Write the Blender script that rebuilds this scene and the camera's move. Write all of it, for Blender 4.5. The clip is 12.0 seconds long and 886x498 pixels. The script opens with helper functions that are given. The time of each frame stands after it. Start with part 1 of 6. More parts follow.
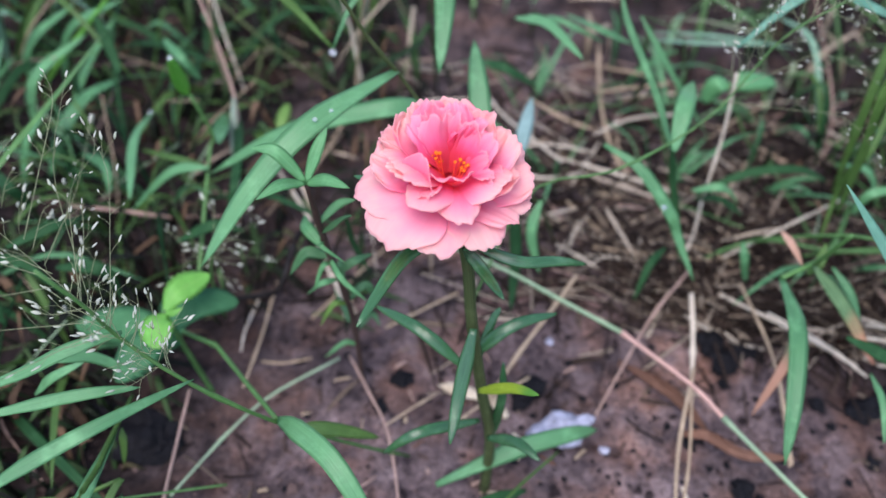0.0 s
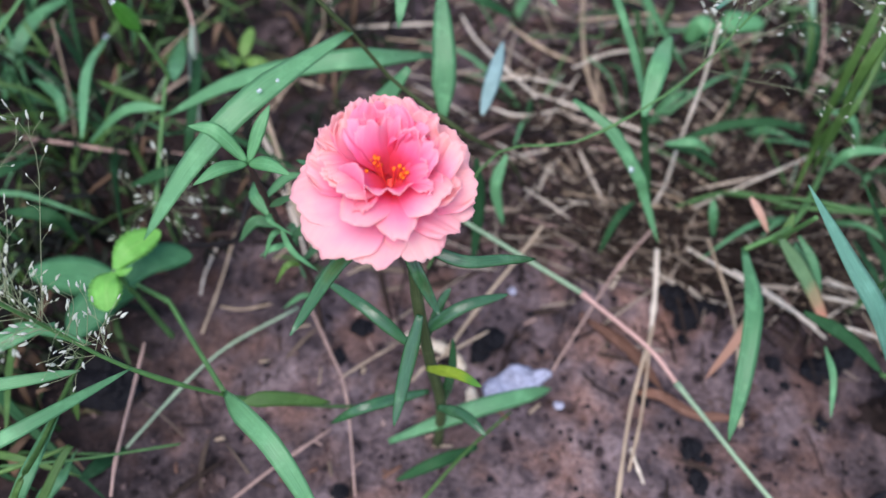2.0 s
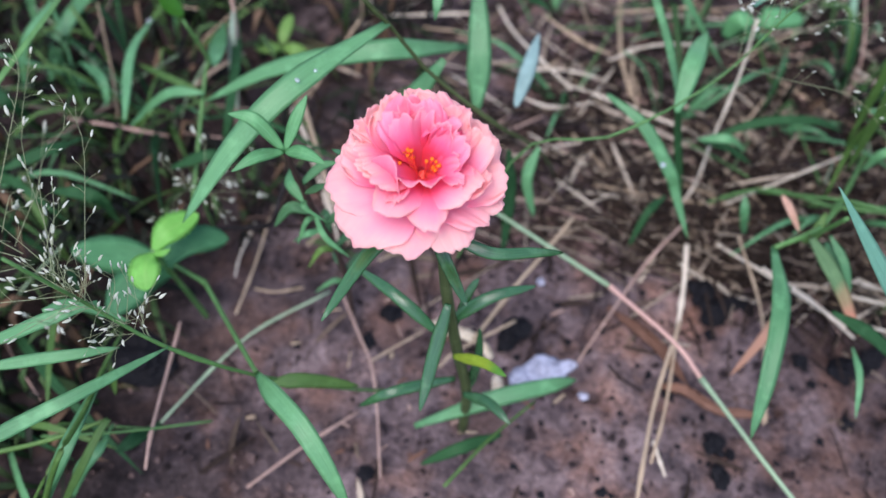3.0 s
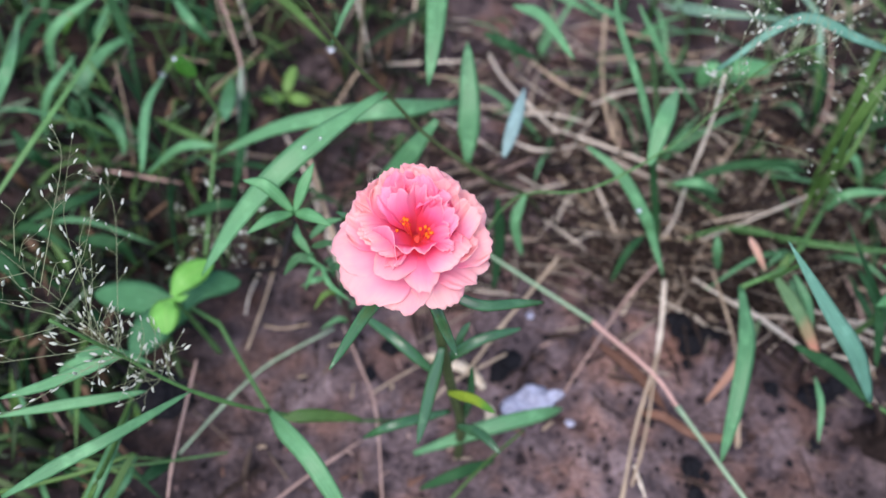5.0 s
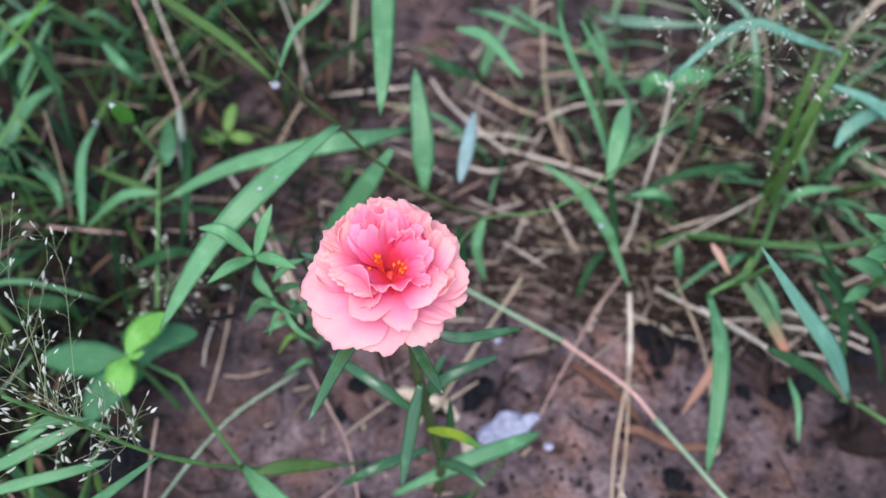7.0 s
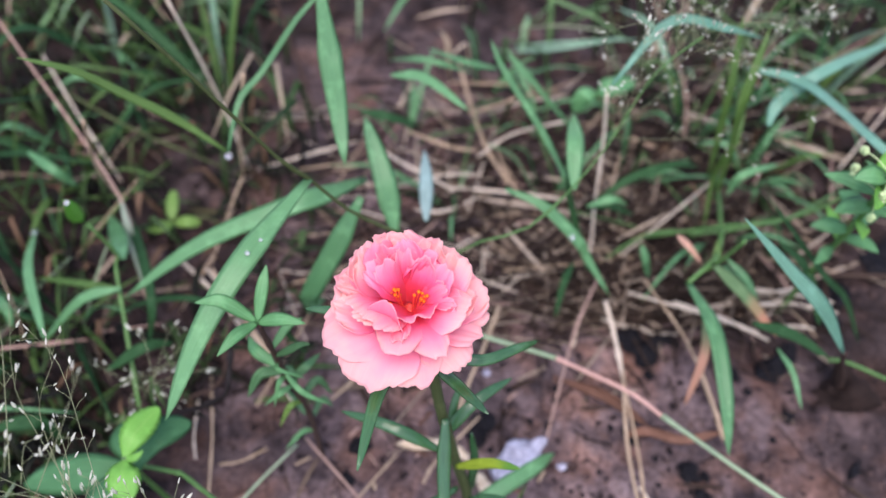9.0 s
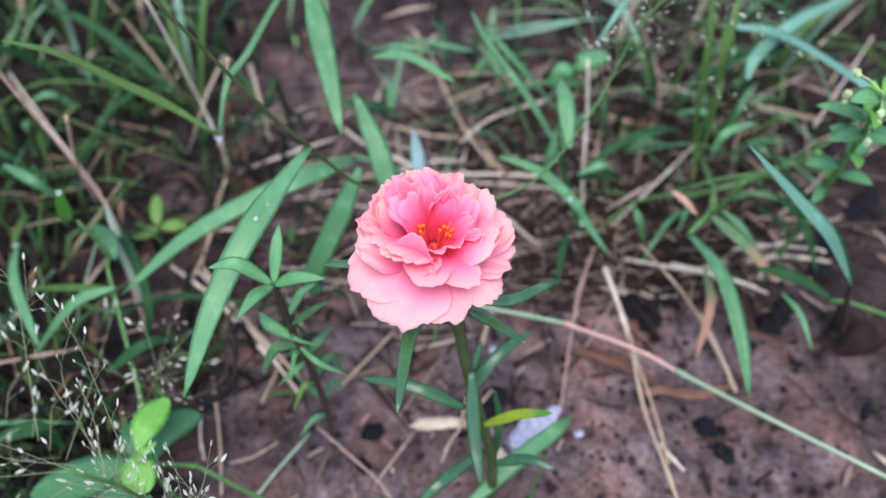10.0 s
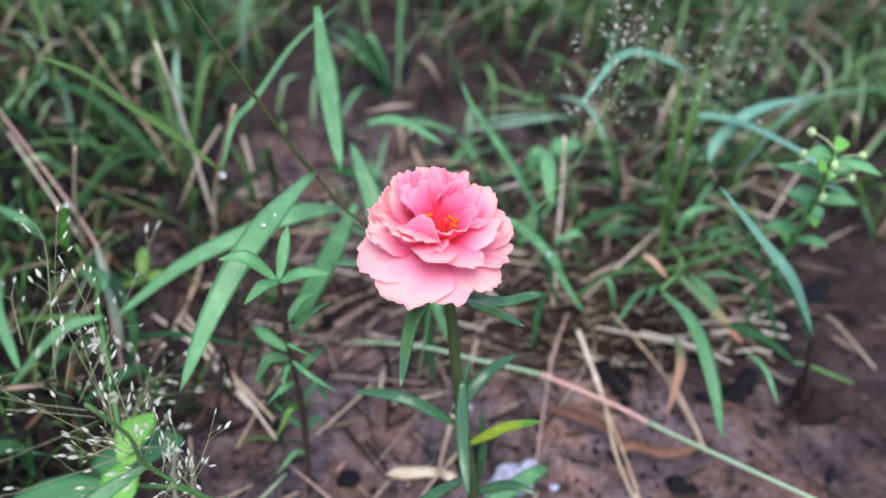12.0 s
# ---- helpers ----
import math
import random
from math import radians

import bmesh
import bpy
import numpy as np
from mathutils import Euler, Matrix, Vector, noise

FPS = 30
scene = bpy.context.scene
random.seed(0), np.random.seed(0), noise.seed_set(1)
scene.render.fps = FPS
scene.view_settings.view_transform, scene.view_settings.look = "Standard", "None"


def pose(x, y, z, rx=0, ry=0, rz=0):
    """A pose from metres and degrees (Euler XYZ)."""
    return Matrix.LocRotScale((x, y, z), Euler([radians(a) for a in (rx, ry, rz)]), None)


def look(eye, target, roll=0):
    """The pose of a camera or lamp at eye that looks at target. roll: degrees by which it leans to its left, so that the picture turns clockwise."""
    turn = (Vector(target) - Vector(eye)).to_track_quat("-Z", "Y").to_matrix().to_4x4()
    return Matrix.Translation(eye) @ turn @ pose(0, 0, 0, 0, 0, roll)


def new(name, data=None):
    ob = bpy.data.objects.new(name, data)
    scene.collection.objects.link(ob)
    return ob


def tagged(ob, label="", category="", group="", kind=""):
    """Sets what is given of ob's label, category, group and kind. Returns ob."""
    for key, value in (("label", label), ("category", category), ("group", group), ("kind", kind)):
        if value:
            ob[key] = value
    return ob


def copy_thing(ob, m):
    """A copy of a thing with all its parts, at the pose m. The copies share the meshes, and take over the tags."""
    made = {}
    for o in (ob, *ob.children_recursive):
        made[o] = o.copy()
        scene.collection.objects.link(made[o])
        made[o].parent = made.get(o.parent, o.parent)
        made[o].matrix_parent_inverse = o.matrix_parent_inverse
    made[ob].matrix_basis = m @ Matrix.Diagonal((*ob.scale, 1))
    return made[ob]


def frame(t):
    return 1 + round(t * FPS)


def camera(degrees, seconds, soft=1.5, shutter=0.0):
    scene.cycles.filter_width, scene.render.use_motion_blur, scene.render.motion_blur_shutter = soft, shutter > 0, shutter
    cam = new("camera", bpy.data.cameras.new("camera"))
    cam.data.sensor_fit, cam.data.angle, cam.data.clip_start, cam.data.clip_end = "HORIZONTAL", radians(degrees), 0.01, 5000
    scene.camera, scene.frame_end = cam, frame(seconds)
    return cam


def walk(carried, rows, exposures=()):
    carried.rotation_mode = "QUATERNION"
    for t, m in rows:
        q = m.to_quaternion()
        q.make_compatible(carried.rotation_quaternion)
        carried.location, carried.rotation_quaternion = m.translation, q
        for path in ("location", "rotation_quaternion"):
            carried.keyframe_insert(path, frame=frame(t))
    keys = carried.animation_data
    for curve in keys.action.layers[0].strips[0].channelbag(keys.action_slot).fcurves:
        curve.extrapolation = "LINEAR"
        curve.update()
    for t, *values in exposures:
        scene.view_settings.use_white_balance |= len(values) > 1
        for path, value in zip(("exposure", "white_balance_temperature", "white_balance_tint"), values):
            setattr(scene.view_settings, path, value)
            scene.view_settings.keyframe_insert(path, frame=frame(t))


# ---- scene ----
cam = camera(55.4, 12.0)
PATH = [
    (0, (0.0007, 0.0283, 0.3107), (-0.0013, 0.1900, 0.1200), 3.43),
    (0.5, (0.0042, 0.0438, 0.3192), (0.0022, 0.2040, 0.1273), 4.01),
    (1, (0.0064, 0.0541, 0.3205), (0.0107, 0.2057, 0.1218), 5.99),
    (1.5, (0.0048, 0.0586, 0.3243), (0.0113, 0.1999, 0.1182), 7.19),
    (2, (0.0121, 0.0610, 0.3260), (0.0144, 0.1916, 0.1128), 6.40),
    (2.5, (0.0127, 0.0619, 0.3276), (0.0085, 0.1889, 0.1123), 4.88),
    (3, (0.0125, 0.0600, 0.3309), (0.0060, 0.1859, 0.1150), 4.61),
    (5, (0.0135, 0.0570, 0.3619), (0.0069, 0.1855, 0.1476), 3.99),
    (5.5, (0.0182, 0.0583, 0.3696), (0.0081, 0.1846, 0.1541), 2.43),
    (6, (0.0174, 0.0616, 0.3691), (0.0088, 0.1889, 0.1542), 2.83),
    (6.5, (0.0118, 0.0621, 0.3621), (0.0146, 0.1955, 0.1507), 4.76),
    (7, (0.0037, 0.0634, 0.3554), (0.0145, 0.1987, 0.1455), 5.71),
    (7.2, (0.0032, 0.0621, 0.3561), (0.0167, 0.2010, 0.1486), 5.07),
    (8.8, (-0.0162, 0.0561, 0.3480), (0.0167, 0.2054, 0.1502), 2.86),
    (9, (-0.0241, 0.0576, 0.3470), (0.0140, 0.2059, 0.1494), 2.99),
    (9.5, (-0.0324, 0.0561, 0.3391), (0.0124, 0.2047, 0.1431), 2.02),
    (10, (-0.0448, 0.0436, 0.3266), (0.0069, 0.1972, 0.1364), 1.48),
    (10.5, (-0.0538, 0.0332, 0.3270), (-0.0005, 0.1906, 0.1402), 2.74),
    (11, (-0.0555, 0.0250, 0.3229), (0.0049, 0.1850, 0.1405), 3.41),
    (11.5, (-0.0677, 0.0157, 0.3145), (-0.0028, 0.1810, 0.1386), 4.25),
    (12, (-0.0702, 0.0082, 0.3057), (0.0033, 0.1876, 0.1479), 6.34),
]
cam.data.dof.use_dof, cam.data.dof.focus_distance, cam.data.dof.aperture_fstop = True, 0.225, 8.6
walk(cam, [(t, look(eye, target, roll)) for t, eye, target, roll in PATH], [(0.0, 1.54, 6480, 19), (3.0, 1.56, 6480, 19), (5.0, 1.58, 6600, 20), (5.5, 1.58, 6480, 18), (7.0, 1.58, 6500, 19), (9.0, 1.63, 6880, 26), (9.5, 1.64, 6650, 22), (10.5, 1.65, 6450, 19), (11.0, 1.66, 6550, 18), (12.0, 1.72, 6680, 17)])

# overcast daylight: an even sky and a wide, weak sun
SUN_ELEVATION, SUN_TURN = radians(62), radians(200)
world = bpy.data.worlds.new("overcast_sky")
scene.world = world
world.use_nodes = True
wn = world.node_tree
sky = wn.nodes.new("ShaderNodeTexSky")
sky.sky_type, sky.sun_disc, sky.sun_elevation, sky.sun_rotation = "NISHITA", False, SUN_ELEVATION, SUN_TURN
sky.air_density, sky.dust_density, sky.ozone_density = 1.0, 1.0, 1.0
wn.nodes["Background"].inputs["Strength"].default_value = 0.115
wn.links.new(sky.outputs["Color"], wn.nodes["Background"].inputs["Color"])
sun = new("sun", bpy.data.lights.new("sun", "SUN"))
sun.data.energy, sun.data.angle, sun.data.color = 1.15, radians(40), (1.0, 0.975, 0.95)
sun.matrix_world = look((-0.25, -0.5, 1.6), (0, 0.1, 0))


# ---- materials ----
def ramp(nt, fac, stops):
    node = nt.nodes.new("ShaderNodeValToRGB")
    els = node.color_ramp.elements
    while len(els) < len(stops):
        els.new(0.5)
    for el, (at, col) in zip(els, stops):
        el.position, el.color = at, (*col, 1)
    nt.links.new(fac, node.inputs[0])
    return node.outputs[0]


def noise_tex(nt, scale, detail=4.0, rough=0.55, vec=None):
    node = nt.nodes.new("ShaderNodeTexNoise")
    node.inputs["Scale"].default_value, node.inputs["Detail"].default_value = scale, detail
    node.inputs["Roughness"].default_value = rough
    if vec is not None:
        nt.links.new(vec, node.inputs["Vector"])
    return node.outputs["Fac"]


def mixed(nt, fac, a, b, mode="MIX"):
    node = nt.nodes.new("ShaderNodeMix")
    node.data_type, node.blend_type = "RGBA", mode
    for sock, val in ((node.inputs[0], fac), (node.inputs[6], a), (node.inputs[7], b)):
        if isinstance(val, (int, float)):
            sock.default_value = val
        elif isinstance(val, tuple):
            sock.default_value = (*val, 1)
        else:
            nt.links.new(val, sock)
    return node.outputs[2]


def bump(nt, height, strength, dist):
    node = nt.nodes.new("ShaderNodeBump")
    node.inputs["Strength"].default_value, node.inputs["Distance"].default_value = strength, dist
    nt.links.new(height, node.inputs["Height"])
    return node.outputs["Normal"]


def material(name):
    m = bpy.data.materials.new(name)
    m.use_nodes = True
    nt = m.node_tree
    return m, nt, nt.nodes["Principled BSDF"], nt.nodes["Material Output"]


def coord(nt, which="Object"):
    return nt.nodes.new("ShaderNodeTexCoord").outputs[which]


def leaf_material(name, dark, light, vein=None, rough=0.42, sheer=0.3, tip=None, glow=None, streak=0.5, tip_at=0.55, gloss=0.4):
    """Leaf: colour varies from leaf to leaf and in fine lengthwise streaks; uv.x runs along, uv.y across."""
    m, nt, bsdf, out = material(name)
    uv = nt.nodes.new("ShaderNodeUVMap").outputs[0]
    split = nt.nodes.new("ShaderNodeSeparateXYZ")
    nt.links.new(uv, split.inputs[0])
    rnd = nt.nodes.new("ShaderNodeObjectInfo").outputs["Random"]
    stretch = nt.nodes.new("ShaderNodeMapping")
    stretch.inputs["Scale"].default_value = (2.5, 16, 1)
    nt.links.new(uv, stretch.inputs[0])
    streaks = noise_tex(nt, 2.0, 3.0, 0.6, stretch.outputs[0])
    blot = noise_tex(nt, 160.0, 4.0, 0.6, coord(nt))
    col = mixed(nt, rnd, dark, light)
    col = mixed(nt, streak, col, ramp(nt, streaks, [(0.3, tuple(c * 0.55 for c in dark)), (0.72, tuple(min(1, c * 1.35) for c in light))]))
    col = mixed(nt, ramp(nt, blot, [(0.52, (0, 0, 0)), (0.75, (0.45, 0.45, 0.45))]), col, tuple(min(1, c * 1.5 + 0.02) for c in light))
    if vein:
        rib = ramp(nt, split.outputs[1], [(0.44, (0, 0, 0)), (0.5, (0.8, 0.8, 0.8)), (0.56, (0, 0, 0))])
        col = mixed(nt, rib, col, vein)
    if tip:
        fade = noise_tex(nt, 90.0, 3.0, 0.6, coord(nt))
        add = nt.nodes.new("ShaderNodeMath")
        add.operation = "MULTIPLY_ADD"
        nt.links.new(fade, add.inputs[0])
        add.inputs[1].default_value = 0.35
        nt.links.new(split.outputs[0], add.inputs[2])
        col = mixed(nt, ramp(nt, add.outputs[0], [(tip_at, (0, 0, 0)), (tip_at + 0.3, (1, 1, 1))]), col, tip)
    nt.links.new(col, bsdf.inputs["Base Color"])
    bsdf.inputs["Roughness"].default_value = rough
    bsdf.inputs["Specular IOR Level"].default_value = gloss
    nt.links.new(bump(nt, streaks, 0.35, 0.0004), bsdf.inputs["Normal"])
    tr = nt.nodes.new("ShaderNodeBsdfTranslucent")
    nt.links.new(mixed(nt, 0.5, col, glow or light), tr.inputs["Color"])
    mix = nt.nodes.new("ShaderNodeMixShader")
    mix.inputs[0].default_value = sheer
    nt.links.new(bsdf.outputs[0], mix.inputs[1])
    nt.links.new(tr.outputs[0], mix.inputs[2])
    nt.links.new(mix.outputs[0], out.inputs["Surface"])
    return m


M_BLADE = leaf_material("grass_blade", (0.06, 0.20, 0.08), (0.150, 0.385, 0.165), rough=0.36, streak=0.34, glow=(0.12, 0.42, 0.08))
M_BLADE_PALE = leaf_material("pale_blade", (0.13, 0.29, 0.17), (0.24, 0.42, 0.28), rough=0.35, sheer=0.25)
# pale blue base paints the sky's reflection on one glossy blade
M_BLADE_SHEEN = leaf_material("sky_sheen_blade", (0.16, 0.28, 0.24), (0.26, 0.40, 0.37), rough=0.3, sheer=0.25)
M_BLADE_TEAL = leaf_material("teal_blade", (0.08, 0.24, 0.15), (0.16, 0.38, 0.27), rough=0.34, sheer=0.25)
M_BLEACHED = leaf_material("bleached_blade", (0.17, 0.25, 0.17), (0.26, 0.33, 0.24), rough=0.5, sheer=0.25)
M_CLOVER = leaf_material("seedling_leaf", (0.12, 0.26, 0.05), (0.18, 0.34, 0.07), rough=0.5, sheer=0.3)
M_BLADE_WARM = leaf_material("fresh_blade", (0.05, 0.13, 0.025), (0.12, 0.24, 0.055), rough=0.42, sheer=0.35)
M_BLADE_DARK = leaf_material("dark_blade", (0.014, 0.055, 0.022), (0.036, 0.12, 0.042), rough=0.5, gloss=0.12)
M_TIPPED = leaf_material("reddened_blade", (0.09, 0.21, 0.08), (0.16, 0.28, 0.12), rough=0.5, tip=(0.62, 0.27, 0.17), tip_at=0.7)
M_HALF_RED = leaf_material("half_reddened_blade", (0.13, 0.21, 0.09), (0.20, 0.27, 0.13), rough=0.55, tip=(0.52, 0.27, 0.17), tip_at=0.45)
M_REDDISH = leaf_material("red_blade", (0.46, 0.25, 0.17), (0.60, 0.37, 0.26), rough=0.55, sheer=0.25)
M_SUCCULENT = leaf_material("succulent_leaf", (0.014, 0.062, 0.022), (0.036, 0.125, 0.042), rough=0.2, sheer=0.05, streak=0.35, gloss=0.6)
M_BROAD = leaf_material("broad_leaf", (0.045, 0.145, 0.055), (0.08, 0.215, 0.085), rough=0.5, sheer=0.25)
M_ROUND = leaf_material("round_leaf", (0.04, 0.15, 0.065), (0.065, 0.21, 0.085), rough=0.55, sheer=0.25, gloss=0.2)
M_LIME = leaf_material("lime_leaf", (0.15, 0.44, 0.065), (0.21, 0.55, 0.10), rough=0.45, sheer=0.4, vein=(0.26, 0.56, 0.12))
M_BUD = leaf_material("pale_bud", (0.32, 0.50, 0.18), (0.52, 0.64, 0.34), rough=0.5, sheer=0.2)
M_WEED = leaf_material("weed_leaf", (0.08, 0.265, 0.095), (0.14, 0.39, 0.155), rough=0.42, sheer=0.3, vein=(0.16, 0.42, 0.18))
M_YELLOW = leaf_material("yellowing_leaf", (0.25, 0.38, 0.03), (0.36, 0.48, 0.05), rough=0.4, tip=(0.10, 0.28, 0.04), tip_at=0.8)
M_STEM = leaf_material("green_stem", (0.045, 0.125, 0.03), (0.08, 0.20, 0.05), rough=0.5, sheer=0.0)
M_STEM_DARK = leaf_material("brown_green_stem", (0.04, 0.055, 0.022), (0.075, 0.10, 0.036), rough=0.5, sheer=0.0, gloss=0.12)
M_RUNNER = leaf_material("runner_stem", (0.20, 0.32, 0.17), (0.32, 0.44, 0.27), rough=0.5, sheer=0.0)
M_STRAW = leaf_material("dry_straw", (0.28, 0.20, 0.125), (0.52, 0.40, 0.27), rough=0.7, sheer=0.08, streak=0.6, gloss=0.12)
M_STRAW_PALE = leaf_material("bleached_straw", (0.42, 0.35, 0.26), (0.70, 0.61, 0.48), rough=0.7, sheer=0.08, streak=0.6, gloss=0.12)
M_STRAW_RED = leaf_material("reddish_straw", (0.27, 0.17, 0.13), (0.45, 0.31, 0.25), rough=0.65, sheer=0.0, streak=0.6, gloss=0.12)
M_RED_CULM = leaf_material("reddened_culm", (0.36, 0.19, 0.15), (0.52, 0.32, 0.26), rough=0.55, sheer=0.0)
M_TWIG = leaf_material("dark_twig", (0.035, 0.022, 0.018), (0.07, 0.045, 0.035), rough=0.7, sheer=0.0, gloss=0.12)
M_BLACK_TWIG = leaf_material("blackened_twig", (0.006, 0.005, 0.005), (0.018, 0.014, 0.013), rough=0.6, sheer=0.0, gloss=0.15)
M_SEED = leaf_material("seed_husk", (0.34, 0.40, 0.26), (0.76, 0.76, 0.64), rough=0.5, sheer=0.3)
M_WIRE = leaf_material("seed_stalk", (0.17, 0.20, 0.10), (0.30, 0.33, 0.18), rough=0.6, sheer=0.0)
M_DEAD = leaf_material("dead_leaf", (0.09, 0.045, 0.030), (0.20, 0.105, 0.070), rough=0.7, sheer=0.1, gloss=0.12)


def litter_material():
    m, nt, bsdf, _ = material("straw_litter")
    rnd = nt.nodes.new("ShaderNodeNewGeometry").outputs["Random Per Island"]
    # darkest strands carry the shade of the gaps, the last two stops are straw
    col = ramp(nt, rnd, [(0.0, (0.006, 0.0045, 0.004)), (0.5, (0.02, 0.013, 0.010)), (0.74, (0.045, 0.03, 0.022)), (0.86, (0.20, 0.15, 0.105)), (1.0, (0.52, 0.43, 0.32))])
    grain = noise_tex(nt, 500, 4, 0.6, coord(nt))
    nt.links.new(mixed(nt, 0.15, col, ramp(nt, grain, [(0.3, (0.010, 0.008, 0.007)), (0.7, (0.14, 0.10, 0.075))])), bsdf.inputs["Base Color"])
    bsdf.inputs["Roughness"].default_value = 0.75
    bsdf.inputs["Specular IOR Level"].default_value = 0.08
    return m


M_LITTER = litter_material()


def shaded_undergrowth_material():
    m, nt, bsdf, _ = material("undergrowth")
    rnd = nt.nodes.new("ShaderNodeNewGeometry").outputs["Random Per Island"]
    # near-black stops put the shade between tufts into the leaf colour
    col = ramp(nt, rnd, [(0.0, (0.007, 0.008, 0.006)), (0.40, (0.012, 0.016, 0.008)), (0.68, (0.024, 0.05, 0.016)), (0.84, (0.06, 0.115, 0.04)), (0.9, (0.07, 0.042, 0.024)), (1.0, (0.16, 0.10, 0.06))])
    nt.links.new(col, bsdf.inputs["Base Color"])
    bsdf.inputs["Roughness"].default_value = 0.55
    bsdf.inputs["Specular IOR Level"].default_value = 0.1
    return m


M_UNDER_SHADED = shaded_undergrowth_material()


def meadow_material():
    m, nt, bsdf, out = material("meadow_grass")
    rnd = nt.nodes.new("ShaderNodeNewGeometry").outputs["Random Per Island"]
    col = ramp(nt, rnd, [(0.0, (0.012, 0.03, 0.010)), (0.32, (0.05, 0.115, 0.035)), (0.55, (0.15, 0.29, 0.11)), (0.78, (0.25, 0.42, 0.24)), (0.84, (0.28, 0.22, 0.14)), (1.0, (0.52, 0.43, 0.31))])
    nt.links.new(col, bsdf.inputs["Base Color"])
    bsdf.inputs["Roughness"].default_value = 0.45
    bsdf.inputs["Specular IOR Level"].default_value = 0.2
    tr = nt.nodes.new("ShaderNodeBsdfTranslucent")
    nt.links.new(col, tr.inputs["Color"])
    mix = nt.nodes.new("ShaderNodeMixShader")
    mix.inputs[0].default_value = 0.3
    nt.links.new(bsdf.outputs[0], mix.inputs[1])
    nt.links.new(tr.outputs[0], mix.inputs[2])
    nt.links.new(mix.outputs[0], out.inputs["Surface"])
    return m


M_MEADOW = meadow_material()


def soil_material():
    """Damp soil: reddish dry crusts, darker damp patches, near-black hollows, fine grit."""
    m, nt, bsdf, _ = material("damp_soil")
    at = coord(nt)
    big, mid, fine, grit = noise_tex(nt, 14, 4, 0.6, at), noise_tex(nt, 70, 6, 0.68, at), noise_tex(nt, 330, 5, 0.7, at), noise_tex(nt, 1100, 3, 0.6, at)
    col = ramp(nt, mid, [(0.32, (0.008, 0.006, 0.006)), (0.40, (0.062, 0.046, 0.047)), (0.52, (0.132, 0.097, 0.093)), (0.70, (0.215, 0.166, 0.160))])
    rust = ramp(nt, noise_tex(nt, 32, 4, 0.6, at), [(0.48, (0, 0, 0)), (0.62, (0.75, 0.75, 0.75))])
    col = mixed(nt, rust, col, mixed(nt, 0.6, col, (0.255, 0.135, 0.088)))
    damp = ramp(nt, noise_tex(nt, 21, 3, 0.55, at), [(0.38, (0.75, 0.75, 0.75)), (0.5, (0, 0, 0))])
    col = mixed(nt, damp, col, mixed(nt, 0.55, col, (0.052, 0.044, 0.046)))
    # small pits painted as near-black spots, without relief
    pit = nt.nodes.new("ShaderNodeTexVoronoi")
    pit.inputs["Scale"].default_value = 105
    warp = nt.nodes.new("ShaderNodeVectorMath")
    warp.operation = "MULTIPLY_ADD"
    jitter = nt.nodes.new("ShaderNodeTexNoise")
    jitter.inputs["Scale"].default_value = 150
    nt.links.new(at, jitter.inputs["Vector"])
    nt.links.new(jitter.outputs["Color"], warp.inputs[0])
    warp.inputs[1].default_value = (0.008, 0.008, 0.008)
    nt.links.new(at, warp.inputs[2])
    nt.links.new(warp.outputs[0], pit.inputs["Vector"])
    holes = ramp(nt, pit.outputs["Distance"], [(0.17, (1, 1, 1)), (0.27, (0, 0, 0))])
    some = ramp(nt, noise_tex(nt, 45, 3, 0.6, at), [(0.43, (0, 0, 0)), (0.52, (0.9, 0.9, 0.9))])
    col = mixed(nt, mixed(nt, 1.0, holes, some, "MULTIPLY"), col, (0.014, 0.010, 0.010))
    col = mixed(nt, 1.0, col, ramp(nt, big, [(0.36, (0.66, 0.66, 0.69)), (0.6, (1.28, 1.25, 1.25))]), "MULTIPLY")
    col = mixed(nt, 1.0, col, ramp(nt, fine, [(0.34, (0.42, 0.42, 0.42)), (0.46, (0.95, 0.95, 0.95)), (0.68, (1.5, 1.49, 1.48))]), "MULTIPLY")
    col = mixed(nt, 1.0, col, ramp(nt, grit, [(0.32, (0.75, 0.75, 0.75)), (0.68, (1.22, 1.22, 1.22))]), "MULTIPLY")
    # shade under the grass painted dark; bare pinkish earth in the open patch
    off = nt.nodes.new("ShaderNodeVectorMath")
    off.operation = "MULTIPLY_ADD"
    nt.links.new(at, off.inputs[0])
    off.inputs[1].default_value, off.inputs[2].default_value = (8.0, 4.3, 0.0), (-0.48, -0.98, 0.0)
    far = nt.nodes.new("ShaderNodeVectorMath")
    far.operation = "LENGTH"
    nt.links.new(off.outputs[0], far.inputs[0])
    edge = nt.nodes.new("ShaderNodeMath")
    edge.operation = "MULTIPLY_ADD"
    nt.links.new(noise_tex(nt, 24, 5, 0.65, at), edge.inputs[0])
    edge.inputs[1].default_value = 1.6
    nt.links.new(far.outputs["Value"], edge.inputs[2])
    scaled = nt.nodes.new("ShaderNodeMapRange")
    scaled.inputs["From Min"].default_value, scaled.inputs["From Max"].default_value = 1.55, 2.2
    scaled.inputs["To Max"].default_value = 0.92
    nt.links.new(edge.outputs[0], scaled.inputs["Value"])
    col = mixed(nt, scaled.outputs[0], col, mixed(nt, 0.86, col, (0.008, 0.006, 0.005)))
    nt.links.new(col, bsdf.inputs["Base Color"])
    nt.links.new(ramp(nt, mid, [(0.35, (0.42, 0.42, 0.42)), (0.62, (0.85, 0.85, 0.85))]), bsdf.inputs["Roughness"])
    bsdf.inputs["Specular IOR Level"].default_value = 0.08
